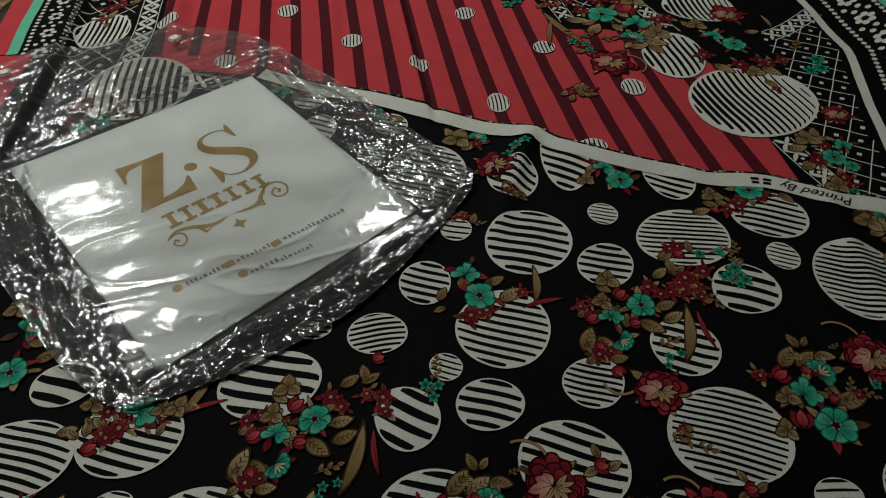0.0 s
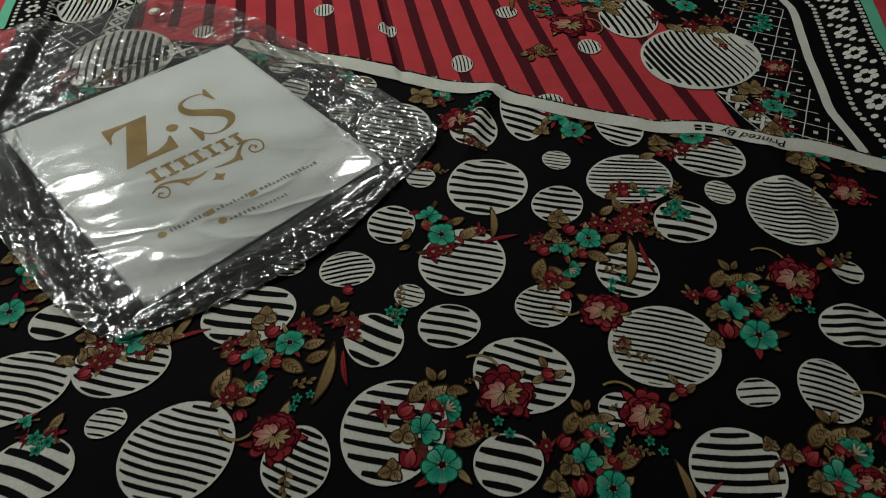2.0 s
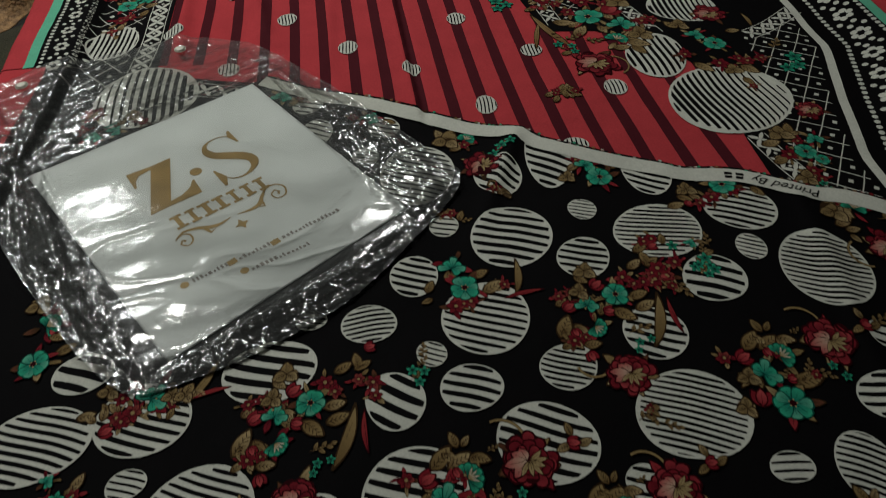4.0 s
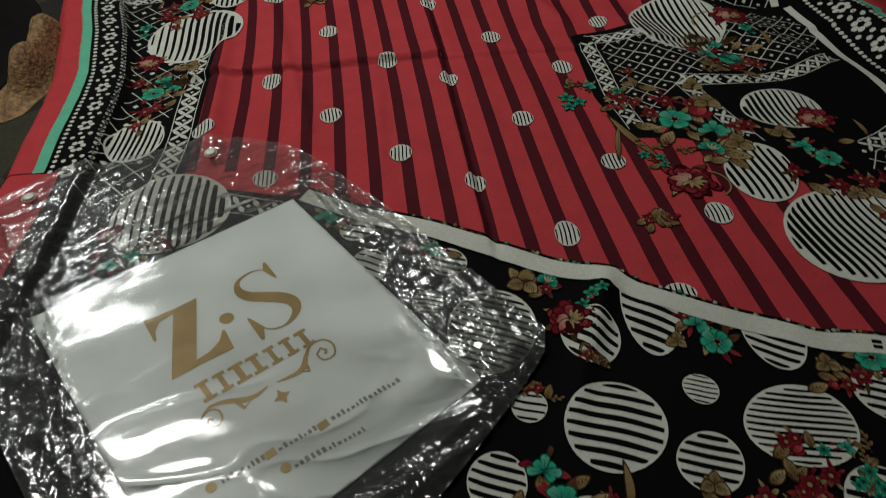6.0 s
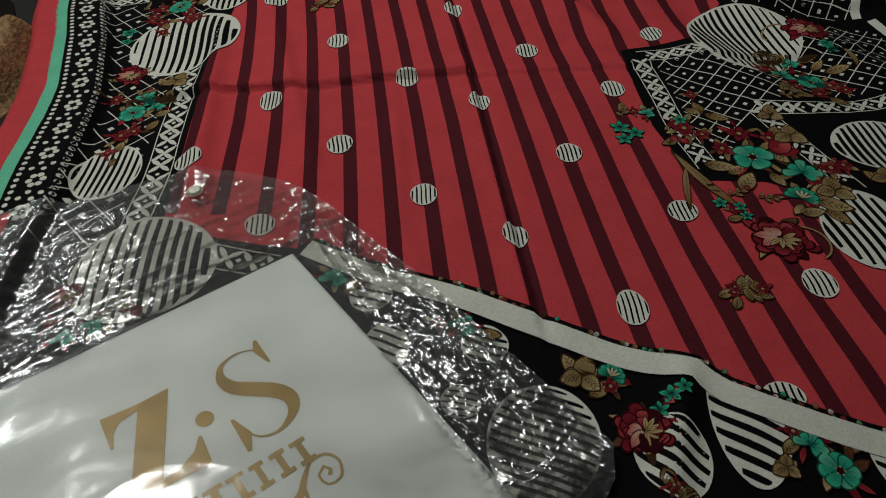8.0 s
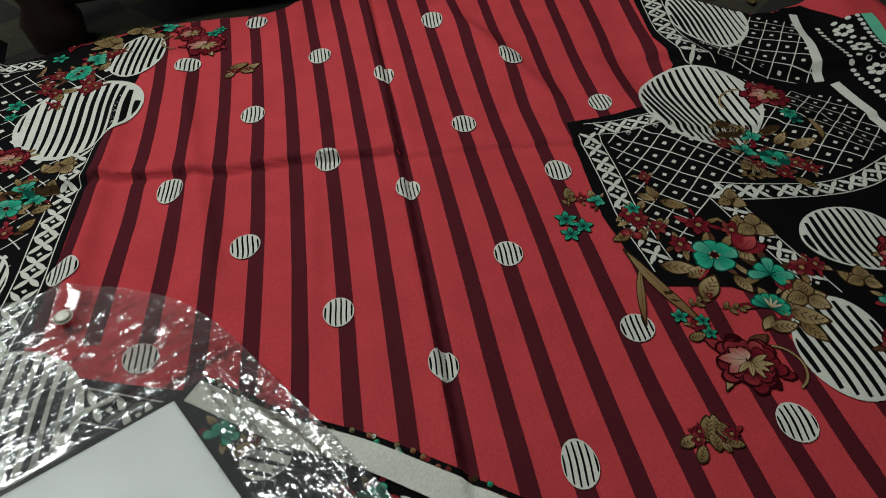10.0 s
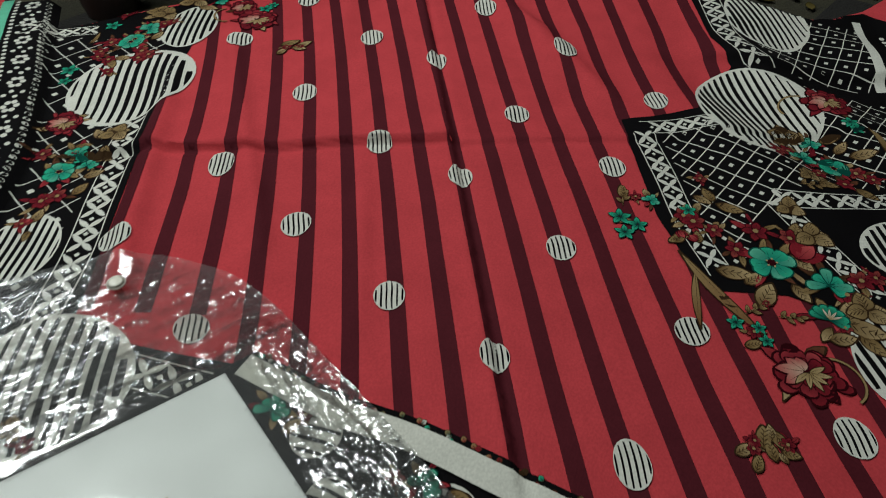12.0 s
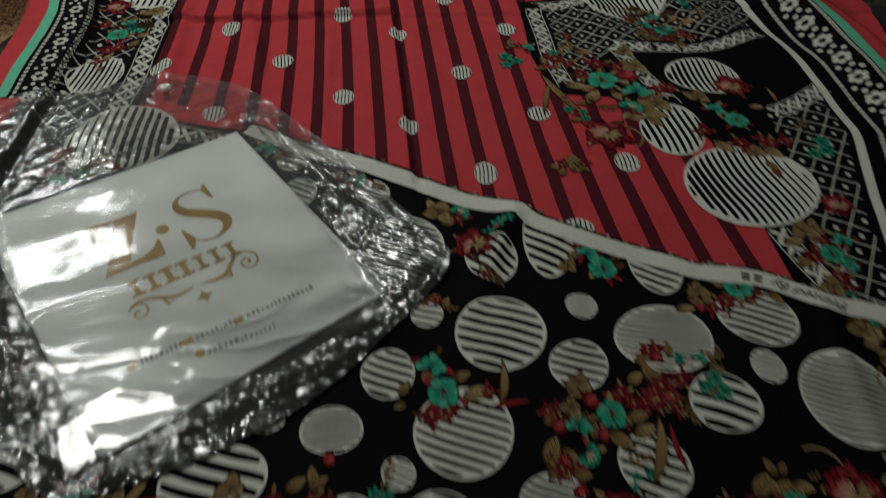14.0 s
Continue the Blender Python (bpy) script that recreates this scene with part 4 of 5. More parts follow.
bouquet_a(dotted, -0.072, 0.230, 1, 0)
bouquet_a(dotted, 0.141, 0.309, 1, 0)
bouquet_b(dotted, 0.024, 0.143, 1, 0)
bouquet_b(dotted, 0.235, 0.218, 1, 0)
bouquet_b(dotted, 0.119, 0.125, 0.9, 8)
bouquet_b(dotted, 0.256, 0.102, 1, 0)
redf(dotted, 0.031, 0.308, 0.0056, 244)
leaf(dotted, 0.040, 0.320, 0.0050, 128)
redf(dotted, 0.062, 0.324, 0.0052, 241)
bud(dotted, -0.270, 0.299, 0.0042, 280)
redf(dotted, -0.280, 0.315, 0.0052, 0)
redf(dotted, 0.039, 0.486, 0.0059, 278)
redf(dotted, 0.075, 0.480, 0.0038, 282)
bud(dotted, 0.070, 0.474, 0.0040, 308)
sprig(dotted, 0.064, 0.423, 0.0049, 148)
leaf(dotted, 0.067, 0.420, 0.0042, 35)
leaf(dotted, 0.148, 0.444, 0.0056, 358)
leaf(dotted, 0.132, 0.447, 0.0050, 214)
leaf(dotted, 0.255, 0.414, 0.0043, 97)
leaf(dotted, 0.249, 0.404, 0.0044, 87)
leaf(dotted, 0.225, 0.404, 0.0055, 324)
bud(dotted, 0.218, 0.397, 0.0038, 46)
leaf(dotted, 0.212, 0.334, 0.0053, 245)
leaf(dotted, 0.210, 0.335, 0.0049, 317)
leaf(dotted, 0.209, 0.326, 0.0043, 223)
leaf(dotted, 0.217, 0.343, 0.0052, 200)
redf(dotted, 0.172, 0.357, 0.0058, 291)
leaf(dotted, 0.186, 0.358, 0.0055, 81)
leaf(dotted, 0.214, 0.354, 0.0035, 348)
leaf(dotted, 0.174, 0.322, 0.0037, 23)
bud(dotted, 0.180, 0.322, 0.0042, 183)
redf(dotted, 0.182, 0.322, 0.0051, 0)
leaf(dotted, 0.184, 0.312, 0.0057, 290)
redf(dotted, 0.170, 0.319, 0.0052, 23)
redf(dotted, 0.169, 0.317, 0.0048, 249)
redf(dotted, 0.017, 0.401, 0.0047, 212)
leaf(dotted, 0.032, 0.398, 0.0056, 66)
teal(dotted, 0.032, 0.323, 0.0110, 0)
half(dotted, 0.023, 0.345, 0.0105, 20)
redf(dotted, 0.025, 0.306, 0.0076, 0)
redf(dotted, 0.036, 0.310, 0.0069, 0)
leaf(dotted, 0.044, 0.335, 0.0072, 20)
leaf(dotted, 0.053, 0.322, 0.0094, 30)
leaf(dotted, 0.006, 0.325, 0.0063, 60)
leaf(dotted, 0.004, 0.312, 0.0046, 200)
blade(dotted, 0.075, 0.330, 0.0158, 70)
redblade(dotted, 0.074, 0.317, 0.0147, 25)
teal(dotted, -0.274, 0.272, 0.0110, 0)
trump(dotted, -0.276, 0.304, 0.0108, 40)
leaf(dotted, -0.254, 0.283, 0.0082, 20)
leaf(dotted, -0.266, 0.294, 0.0068, -30)
beigef(dotted, -0.289, 0.323, 0.0087, 0)
redf(dotted, -0.278, 0.316, 0.0055, 0)
beigef(dotted, 0.023, 0.493, 0.0117, 0)
leaf(dotted, 0.017, 0.501, 0.0089, 110)
leaf(dotted, 0.033, 0.484, 0.0087, 30)
trump(dotted, 0.040, 0.493, 0.0088, 60)
star(dotted, 0.072, 0.478, 0.0067, 0)
star(dotted, 0.064, 0.469, 0.0057, 0)
star(dotted, 0.080, 0.482, 0.0058, 0)
peony(dotted, 0.053, 0.457, 0.0159, 60)
redf(dotted, 0.062, 0.424, 0.0045, 0)
leaf(dotted, 0.060, 0.427, 0.0072, -80)
leaf(dotted, 0.071, 0.419, 0.0062, -60)
teal(dotted, 0.152, 0.433, 0.0109, 0)
half(dotted, 0.142, 0.450, 0.0092, 0)
beigef(dotted, 0.125, 0.435, 0.0068, 0)
leaf(dotted, 0.131, 0.447, 0.0064, 40)
redf(dotted, 0.135, 0.456, 0.0060, 0)
redf(dotted, 0.162, 0.451, 0.0051, 0)
leaf(dotted, 0.166, 0.448, 0.0074, 20)
teal(dotted, 0.251, 0.418, 0.0106, 0)
redf(dotted, 0.238, 0.403, 0.0078, 0)
redf(dotted, 0.227, 0.397, 0.0060, 0)
redf(dotted, 0.257, 0.410, 0.0070, 0)
beigef(dotted, 0.220, 0.414, 0.0079, 0)
leaf(dotted, 0.216, 0.403, 0.0065, -30)
leaf(dotted, 0.276, 0.407, 0.0070, -60)
leaf(dotted, 0.207, 0.395, 0.0077, 10)
star(dotted, 0.213, 0.337, 0.0059, 0)
star(dotted, 0.217, 0.326, 0.0055, 0)
star(dotted, 0.204, 0.329, 0.0047, 0)
sprig(dotted, 0.220, 0.355, 0.0065, 90)
redf(dotted, 0.178, 0.359, 0.0057, 0)
leaf(dotted, 0.168, 0.351, 0.0073, 30)
star(dotted, 0.192, 0.351, 0.0049, 0)
half(dotted, 0.206, 0.353, 0.0049, 0)
redf(dotted, 0.176, 0.330, 0.0079, 0)
redf(dotted, 0.190, 0.335, 0.0071, 0)
redf(dotted, 0.172, 0.320, 0.0070, 0)
leaf(dotted, 0.180, 0.315, 0.0054, -70)
sprig(dotted, 0.190, 0.311, 0.0069, -60)
redf(dotted, 0.163, 0.318, 0.0054, 0)
redf(dotted, 0.146, 0.220, 0.0033, 0)
sprig(dotted, 0.143, 0.215, 0.0066, 30)
sprig(dotted, 0.156, 0.208, 0.0058, -20)
redf(dotted, 0.025, 0.401, 0.0048, 0)
sprig(dotted, 0.014, 0.403, 0.0079, 10)
sprig(dotted, 0.034, 0.393, 0.0052, 0)
beigef(dotted, 0.328, 0.381, 0.0101, 0)
leaf(dotted, 0.331, 0.369, 0.0083, 20)
redf(dotted, -0.177, 0.240, 0.0043, 86)
leaf(dotted, -0.167, 0.235, 0.0043, 297)
sprig(dotted, -0.183, 0.234, 0.0043, 47)
leaf(dotted, -0.210, 0.235, 0.0037, 129)
leaf(dotted, -0.203, 0.234, 0.0058, 136)
leaf(dotted, -0.217, 0.227, 0.0050, 143)
redf(dotted, -0.196, 0.224, 0.0058, 326)
redf(dotted, -0.200, 0.227, 0.0058, 61)
redf(dotted, -0.165, 0.235, 0.0039, 88)
leaf(dotted, -0.149, 0.242, 0.0055, 344)
redf(dotted, -0.211, 0.177, 0.0049, 6)
sprig(dotted, -0.211, 0.174, 0.0051, 339)
leaf(dotted, -0.219, 0.172, 0.0036, 341)
redf(dotted, -0.226, 0.175, 0.0041, 154)
leaf(dotted, 0.328, 0.391, 0.0046, 1)
redf(dotted, 0.336, 0.390, 0.0037, 151)
leaf(dotted, 0.330, 0.381, 0.0037, 141)
sprig(dotted, 0.339, 0.394, 0.0045, 236)
leaf(dotted, 0.340, 0.385, 0.0053, 270)
sprig(dotted, 0.345, 0.341, 0.0053, 91)
leaf(dotted, 0.336, 0.374, 0.0060, 21)
leaf(dotted, 0.333, 0.352, 0.0050, 298)
bud(dotted, 0.235, 0.135, 0.0045, 130)
bud(dotted, 0.244, 0.121, 0.0057, 163)
sprig(dotted, 0.251, 0.123, 0.0045, 319)
redf(dotted, 0.250, 0.115, 0.0044, 60)
half(dotted, -0.180, 0.242, 0.0115, 0)
beigef(dotted, -0.211, 0.246, 0.0073, 0)
beigef(dotted, -0.158, 0.242, 0.0069, 0)
beigef(dotted, -0.167, 0.242, 0.0057, 0)
redf(dotted, -0.190, 0.230, 0.0075, 0)
redf(dotted, -0.175, 0.234, 0.0060, 0)
redf(dotted, -0.200, 0.241, 0.0061, 0)
leaf(dotted, -0.209, 0.231, 0.0060, 90)
leaf(dotted, -0.221, 0.229, 0.0064, 10)
bud(dotted, -0.204, 0.218, 0.0052, 30)
leaf(dotted, -0.164, 0.228, 0.0045, 70)
blade(dotted, -0.145, 0.248, 0.0170, 48)
redblade(dotted, -0.142, 0.244, 0.0130, 30)
leaf(dotted, -0.211, 0.185, 0.0063, 60)
leaf(dotted, -0.213, 0.180, 0.0049, 30)
star(dotted, -0.221, 0.175, 0.0055, 0)
star(dotted, -0.212, 0.172, 0.0048, 0)
star(dotted, -0.217, 0.167, 0.0044, 0)
half(dotted, -0.231, 0.187, 0.0049, 0)
beigef(dotted, 0.333, 0.401, 0.0084, 0)
leaf(dotted, 0.325, 0.385, 0.0101, 60)
leaf(dotted, 0.335, 0.381, 0.0100, -60)
trump(dotted, 0.345, 0.384, 0.0100, 60)
peony(dotted, 0.353, 0.343, 0.0156, 10)
stem(dotted, 0.335, 0.338, 0.0129, 200)
leaf(dotted, 0.335, 0.361, 0.0062, 0)
sprig(dotted, 0.372, 0.372, 0.0135, 0)
sprig(dotted, 0.317, 0.278, 0.0080, 30)
beigef(dotted, 0.225, 0.138, 0.0058, 0)
leaf(dotted, 0.211, 0.127, 0.0051, 60)
blade(dotted, 0.164, 0.124, 0.0142, 80)
redblade(dotted, 0.173, 0.121, 0.0094, 50)
beigef(dotted, 0.215, 0.145, 0.0046, 0)
sprig(dotted, 0.243, 0.127, 0.0095, 80)
leaf(dotted, 0.242, 0.115, 0.0056, 60)
peony(dotted, 0.262, 0.119, 0.0093, 0)
star(dotted, 0.267, 0.136, 0.0045, 0)
beigef(dotted, 0.088, 0.129, 0.0063, 0)
leaf(dotted, 0.095, 0.124, 0.0057, 20)
# flowers of the red panel
redf(panel, 0.218, 0.646, 0.0057, 281)
redf(panel, 0.229, 0.660, 0.0039, 249)
redf(panel, 0.157, 0.640, 0.0060, 72)
bud(panel, 0.130, 0.728, 0.0045, 293)
bud(panel, 0.138, 0.725, 0.0043, 131)
sprig(panel, 0.222, 0.721, 0.0036, 69)
redf(panel, 0.219, 0.724, 0.0059, 192)
redf(panel, 0.172, 0.664, 0.0035, 146)
leaf(panel, 0.149, 0.759, 0.0059, 52)
redf(panel, 0.134, 0.563, 0.0045, 127)
redf(panel, 0.132, 0.558, 0.0050, 296)
redf(panel, 0.152, 0.561, 0.0056, 293)
leaf(panel, 0.147, 0.553, 0.0037, 117)
sprig(panel, 0.094, 0.740, 0.0059, 187)
redf(panel, 0.103, 0.769, 0.0052, 268)
leaf(panel, 0.256, 0.851, 0.0042, 177)
leaf(panel, 0.296, 0.806, 0.0047, 308)
leaf(panel, 0.257, 0.796, 0.0056, 157)
teal(panel, 0.188, 0.702, 0.0164, 0)
half(panel, 0.221, 0.685, 0.0152, 20)
trump(panel, 0.210, 0.652, 0.0130, 60)
leaf(panel, 0.225, 0.656, 0.0123, 70)
leaf(panel, 0.231, 0.644, 0.0143, -30)
leaf(panel, 0.213, 0.636, 0.0098, 0)
leaf(panel, 0.230, 0.632, 0.0105, -60)
beigef(panel, 0.238, 0.660, 0.0132, 0)
peony(panel, 0.181, 0.611, 0.0222, 0)
star(panel, 0.147, 0.647, 0.0061, 0)
star(panel, 0.161, 0.643, 0.0053, 0)
star(panel, 0.163, 0.633, 0.0052, 0)
redf(panel, 0.186, 0.734, 0.0111, 0)
redf(panel, 0.167, 0.715, 0.0096, 0)
redf(panel, 0.142, 0.743, 0.0108, 0)
redf(panel, 0.136, 0.749, 0.0092, 0)
redf(panel, 0.155, 0.734, 0.0082, 0)
redf(panel, 0.209, 0.727, 0.0097, 0)
bud(panel, 0.216, 0.713, 0.0119, 40)
leaf(panel, 0.159, 0.691, 0.0131, -15)
leaf(panel, 0.171, 0.686, 0.0092, 30)
leaf(panel, 0.175, 0.671, 0.0134, 50)
leaf(panel, 0.199, 0.674, 0.0090, -70)
leaf(panel, 0.174, 0.759, 0.0110, -30)
leaf(panel, 0.162, 0.775, 0.0087, 100)
leaf(panel, 0.155, 0.768, 0.0077, -40)
redf(panel, 0.160, 0.795, 0.0062, 0)
leaf(panel, 0.128, 0.725, 0.0081, 50)
leaf(panel, 0.133, 0.728, 0.0065, -60)
leaf(panel, 0.124, 0.723, 0.0065, 200)
leaf(panel, 0.142, 0.726, 0.0065, 80)
beigef(panel, 0.219, 0.760, 0.0093, 0)
beigef(panel, 0.227, 0.730, 0.0122, 0)
leaf(panel, 0.216, 0.735, 0.0090, 60)
leaf(panel, 0.209, 0.702, 0.0102, -60)
sprig(panel, 0.162, 0.658, 0.0088, 30)
sprig(panel, 0.184, 0.653, 0.0087, 0)
leaf(panel, 0.154, 0.630, 0.0063, 10)
redf(panel, 0.230, 0.674, 0.0090, 0)
redf(panel, 0.245, 0.687, 0.0099, 0)
redf(panel, 0.256, 0.690, 0.0077, 0)
horn(panel, 0.139, 0.673, 0.0411, -68)
horn(panel, 0.125, 0.668, 0.0260, -105)
stem(panel, 0.197, 0.605, 0.0167, 20)
star(panel, 0.141, 0.755, 0.0068, 0)
half(panel, 0.114, 0.766, 0.0069, 0)
leaf(panel, 0.145, 0.568, 0.0056, 80)
leaf(panel, 0.140, 0.565, 0.0081, 70)
leaf(panel, 0.148, 0.563, 0.0074, -70)
leaf(panel, 0.142, 0.557, 0.0067, 90)
leaf(panel, 0.127, 0.557, 0.0067, 20)
leaf(panel, 0.152, 0.555, 0.0055, -20)
leaf(panel, 0.132, 0.549, 0.0060, 60)
star(panel, 0.087, 0.745, 0.0092, 0)
star(panel, 0.099, 0.737, 0.0082, 0)
star(panel, 0.088, 0.728, 0.0081, 0)
sprig(panel, 0.093, 0.767, 0.0095, 80)
leaf(panel, 0.094, 0.774, 0.0078, 85)
peony(panel, 0.300, 0.903, 0.0214, 20)
teal(panel, 0.277, 0.816, 0.0119, 0)
half(panel, 0.255, 0.830, 0.0112, 0)
half(panel, 0.269, 0.850, 0.0086, 30)
beigef(panel, 0.250, 0.862, 0.0117, 0)
leaf(panel, 0.245, 0.850, 0.0096, 20)
redf(panel, 0.245, 0.836, 0.0094, 0)
redf(panel, 0.235, 0.834, 0.0075, 0)
redf(panel, 0.259, 0.805, 0.0081, 0)
redf(panel, 0.292, 0.809, 0.0091, 0)
redf(panel, 0.276, 0.793, 0.0089, 0)
redf(panel, 0.302, 0.800, 0.0072, 0)
beigef(panel, 0.248, 0.800, 0.0081, 0)
leaf(panel, 0.305, 0.829, 0.0112, 0)
star(panel, 0.307, 0.869, 0.0078, 0)
star(panel, 0.311, 0.861, 0.0068, 0)
blade(panel, 0.326, 0.845, 0.0161, 75)
stem(panel, 0.271, 0.898, 0.0142, 140)
leaf(panel, 0.260, 0.789, 0.0088, -20)
leaf(panel, 0.288, 0.780, 0.0096, -50)
leaf(panel, 0.286, 0.852, 0.0096, 10)
leaf(panel, 0.291, 0.840, 0.0085, 40)
sprig(panel, 0.243, 0.786, 0.0097, 0)
leaf(panel, 0.328, 0.455, 0.0059, 244)
leaf(panel, 0.337, 0.483, 0.0053, 204)
redf(panel, 0.336, 0.421, 0.0059, 278)
teal(panel, 0.311, 0.636, 0.0113, 0)
half(panel, 0.294, 0.654, 0.0103, 0)
beigef(panel, 0.282, 0.673, 0.0105, 0)
peony(panel, 0.322, 0.697, 0.0179, 0)
leaf(panel, 0.274, 0.675, 0.0094, 120)
redf(panel, 0.275, 0.618, 0.0089, 0)
redf(panel, 0.305, 0.599, 0.0098, 0)
redf(panel, 0.327, 0.606, 0.0077, 0)
leaf(panel, 0.287, 0.593, 0.0119, -50)
leaf(panel, 0.337, 0.659, 0.0081, 0)
beigef(panel, 0.315, 0.587, 0.0086, 0)
leaf(panel, 0.331, 0.586, 0.0107, -50)
redf(panel, 0.334, 0.601, 0.0087, 0)
redf(panel, 0.349, 0.605, 0.0076, 0)
leaf(panel, 0.324, 0.567, 0.0073, -70)
redf(panel, 0.326, 0.558, 0.0052, 0)
blade(panel, 0.363, 0.681, 0.0129, 80)
star(panel, 0.382, 0.604, 0.0098, 0)
star(panel, 0.381, 0.589, 0.0086, 0)
star(panel, 0.369, 0.585, 0.0085, 0)
sprig(panel, 0.372, 0.630, 0.0101, 60)
peony(panel, 0.364, 0.515, 0.0129, 0)
beigef(panel, 0.323, 0.483, 0.0105, 0)
leaf(panel, 0.311, 0.469, 0.0094, 10)
leaf(panel, 0.334, 0.490, 0.0087, 70)
half(panel, 0.351, 0.474, 0.0085, 40)
teal(panel, 0.336, 0.456, 0.0092, 0)
teal(panel, 0.346, 0.445, 0.0064, 0)
redf(panel, 0.321, 0.453, 0.0083, 0)
redf(panel, 0.333, 0.431, 0.0081, 0)
redf(panel, 0.335, 0.471, 0.0066, 0)
beigef(panel, 0.324, 0.422, 0.0089, 0)
leaf(panel, 0.312, 0.446, 0.0082, 20)
leaf(panel, 0.333, 0.421, 0.0062, 80)
star(panel, 0.335, 0.415, 0.0044, 0)
leaf(panel, -0.351, 0.785, 0.0047, 355)
redf(panel, -0.356, 0.749, 0.0038, 351)
sprig(panel, -0.337, 0.786, 0.0050, 325)
redf(panel, -0.357, 0.807, 0.0043, 163)
bud(panel, -0.358, 0.723, 0.0035, 82)
peony(panel, -0.386, 0.848, 0.0169, 0)
peony(panel, -0.328, 0.559, 0.0113, 30)
beigef(panel, -0.286, 0.554, 0.0084, 0)
half(panel, -0.299, 0.533, 0.0082, 0)
half(panel, -0.316, 0.524, 0.0081, 30)
redf(panel, -0.274, 0.545, 0.0064, 0)
leaf(panel, -0.294, 0.545, 0.0065, 40)
redf(panel, -0.330, 0.536, 0.0064, 0)
beigef(panel, -0.333, 0.831, 0.0127, 0)
leaf(panel, -0.347, 0.831, 0.0089, 120)
half(panel, -0.355, 0.805, 0.0112, 0)
half(panel, -0.341, 0.792, 0.0086, 40)
teal(panel, -0.361, 0.782, 0.0122, 0)
redf(panel, -0.359, 0.746, 0.0106, 0)
redf(panel, -0.349, 0.752, 0.0094, 0)
redf(panel, -0.385, 0.804, 0.0087, 0)
leaf(panel, -0.334, 0.760, 0.0083, 60)
leaf(panel, -0.331, 0.779, 0.0085, 30)
leaf(panel, -0.354, 0.814, 0.0075, 0)
leaf(panel, -0.353, 0.729, 0.0081, 80)
redf(panel, -0.361, 0.720, 0.0068, 0)
leaf(panel, -0.352, 0.707, 0.0056, -90)
beigef(panel, -0.332, 0.802, 0.0074, 0)
star(panel, -0.418, 0.933, 0.0099, 0)
star(panel, -0.414, 0.913, 0.0069, 0)
teal(panel, -0.377, 0.996, 0.0111, 0)
half(panel, -0.369, 1.023, 0.0106, 0)
peony(panel, -0.408, 1.058, 0.0156, 0)
beigef(panel, -0.362, 1.053, 0.0124, 0)
redf(panel, -0.399, 0.989, 0.0103, 0)
redf(panel, -0.402, 0.970, 0.0087, 0)
redf(panel, -0.361, 0.972, 0.0101, 0)
leaf(panel, -0.375, 0.957, 0.0086, 0)
leaf(panel, -0.355, 1.003, 0.0089, 60)
leaf(panel, -0.382, 0.946, 0.0085, -70)
redf(panel, -0.380, 0.932, 0.0070, 0)
leaf(panel, -0.254, 1.076, 0.0038, 263)
redf(panel, -0.216, 0.987, 0.0059, 338)
redf(panel, -0.202, 0.988, 0.0042, 348)
peony(panel, -0.415, 1.065, 0.0184, 20)
beigef(panel, -0.372, 1.057, 0.0122, 0)
leaf(panel, -0.378, 1.074, 0.0087, 70)
leaf(panel, -0.377, 1.045, 0.0084, 200)
half(panel, -0.368, 1.018, 0.0117, 0)
star(panel, -0.411, 1.025, 0.0094, 0)
teal(panel, -0.379, 0.990, 0.0125, 0)
redf(panel, -0.357, 1.030, 0.0095, 0)
redf(panel, -0.349, 1.036, 0.0072, 0)
redf(panel, -0.388, 0.954, 0.0087, 0)
redf(panel, -0.401, 0.959, 0.0077, 0)
redf(panel, -0.360, 0.959, 0.0088, 0)
leaf(panel, -0.378, 0.929, 0.0064, -60)
redf(panel, -0.352, 0.966, 0.0089, 0)
blade(panel, -0.417, 0.996, 0.0115, 70)
beigef(panel, -0.339, 1.082, 0.0137, 0)
leaf(panel, -0.321, 1.069, 0.0123, -20)
peony(panel, -0.260, 1.044, 0.0228, 10)
peony(panel, -0.282, 1.073, 0.0161, 40)
star(panel, -0.257, 1.072, 0.0086, 0)
star(panel, -0.250, 1.081, 0.0062, 0)
stem(panel, -0.292, 1.054, 0.0170, 200)
leaf(panel, -0.214, 0.995, 0.0103, 20)
leaf(panel, -0.219, 0.978, 0.0078, 60)
leaf(panel, -0.199, 0.992, 0.0091, 30)
leaf(panel, -0.203, 0.984, 0.0079, -20)
half(panel, -0.312, 1.090, 0.0113, -30)

# flowers of the black fabric that show through the bag
half(dotted, -0.141, 0.574, 0.0105, 20)
leaf(dotted, -0.127, 0.562, 0.0070, 40)
redf(dotted, -0.121, 0.570, 0.0055, 0)
half(dotted, -0.05, 0.532, 0.0095, 0)
redf(dotted, -0.066, 0.534, 0.0060, 10)
leaf(dotted, -0.032, 0.524, 0.0070, -20)

# ---- lettering on the selvedge ----


def selvedge_length():
    run = [0.0]
    for a, b in zip(SELVEDGE, SELVEDGE[1:]):
        run.append(run[-1] + math.hypot(b[0] - a[0], b[1] - a[1]))
    return run


def on_selvedge(s, v):
    """The point s metres along the selvedge and v across it."""
    run = selvedge_length()
    i = max(j for j in range(len(run) - 1) if run[j] <= s)
    (ax, ay), (bx, by) = SELVEDGE[i], SELVEDGE[i + 1]
    t, d = (s - run[i]) / (run[i + 1] - run[i]), math.hypot(bx - ax, by - ay)
    return (ax + t * (bx - ax) - v * (by - ay) / d, ay + t * (by - ay) + v * (bx - ax) / d)


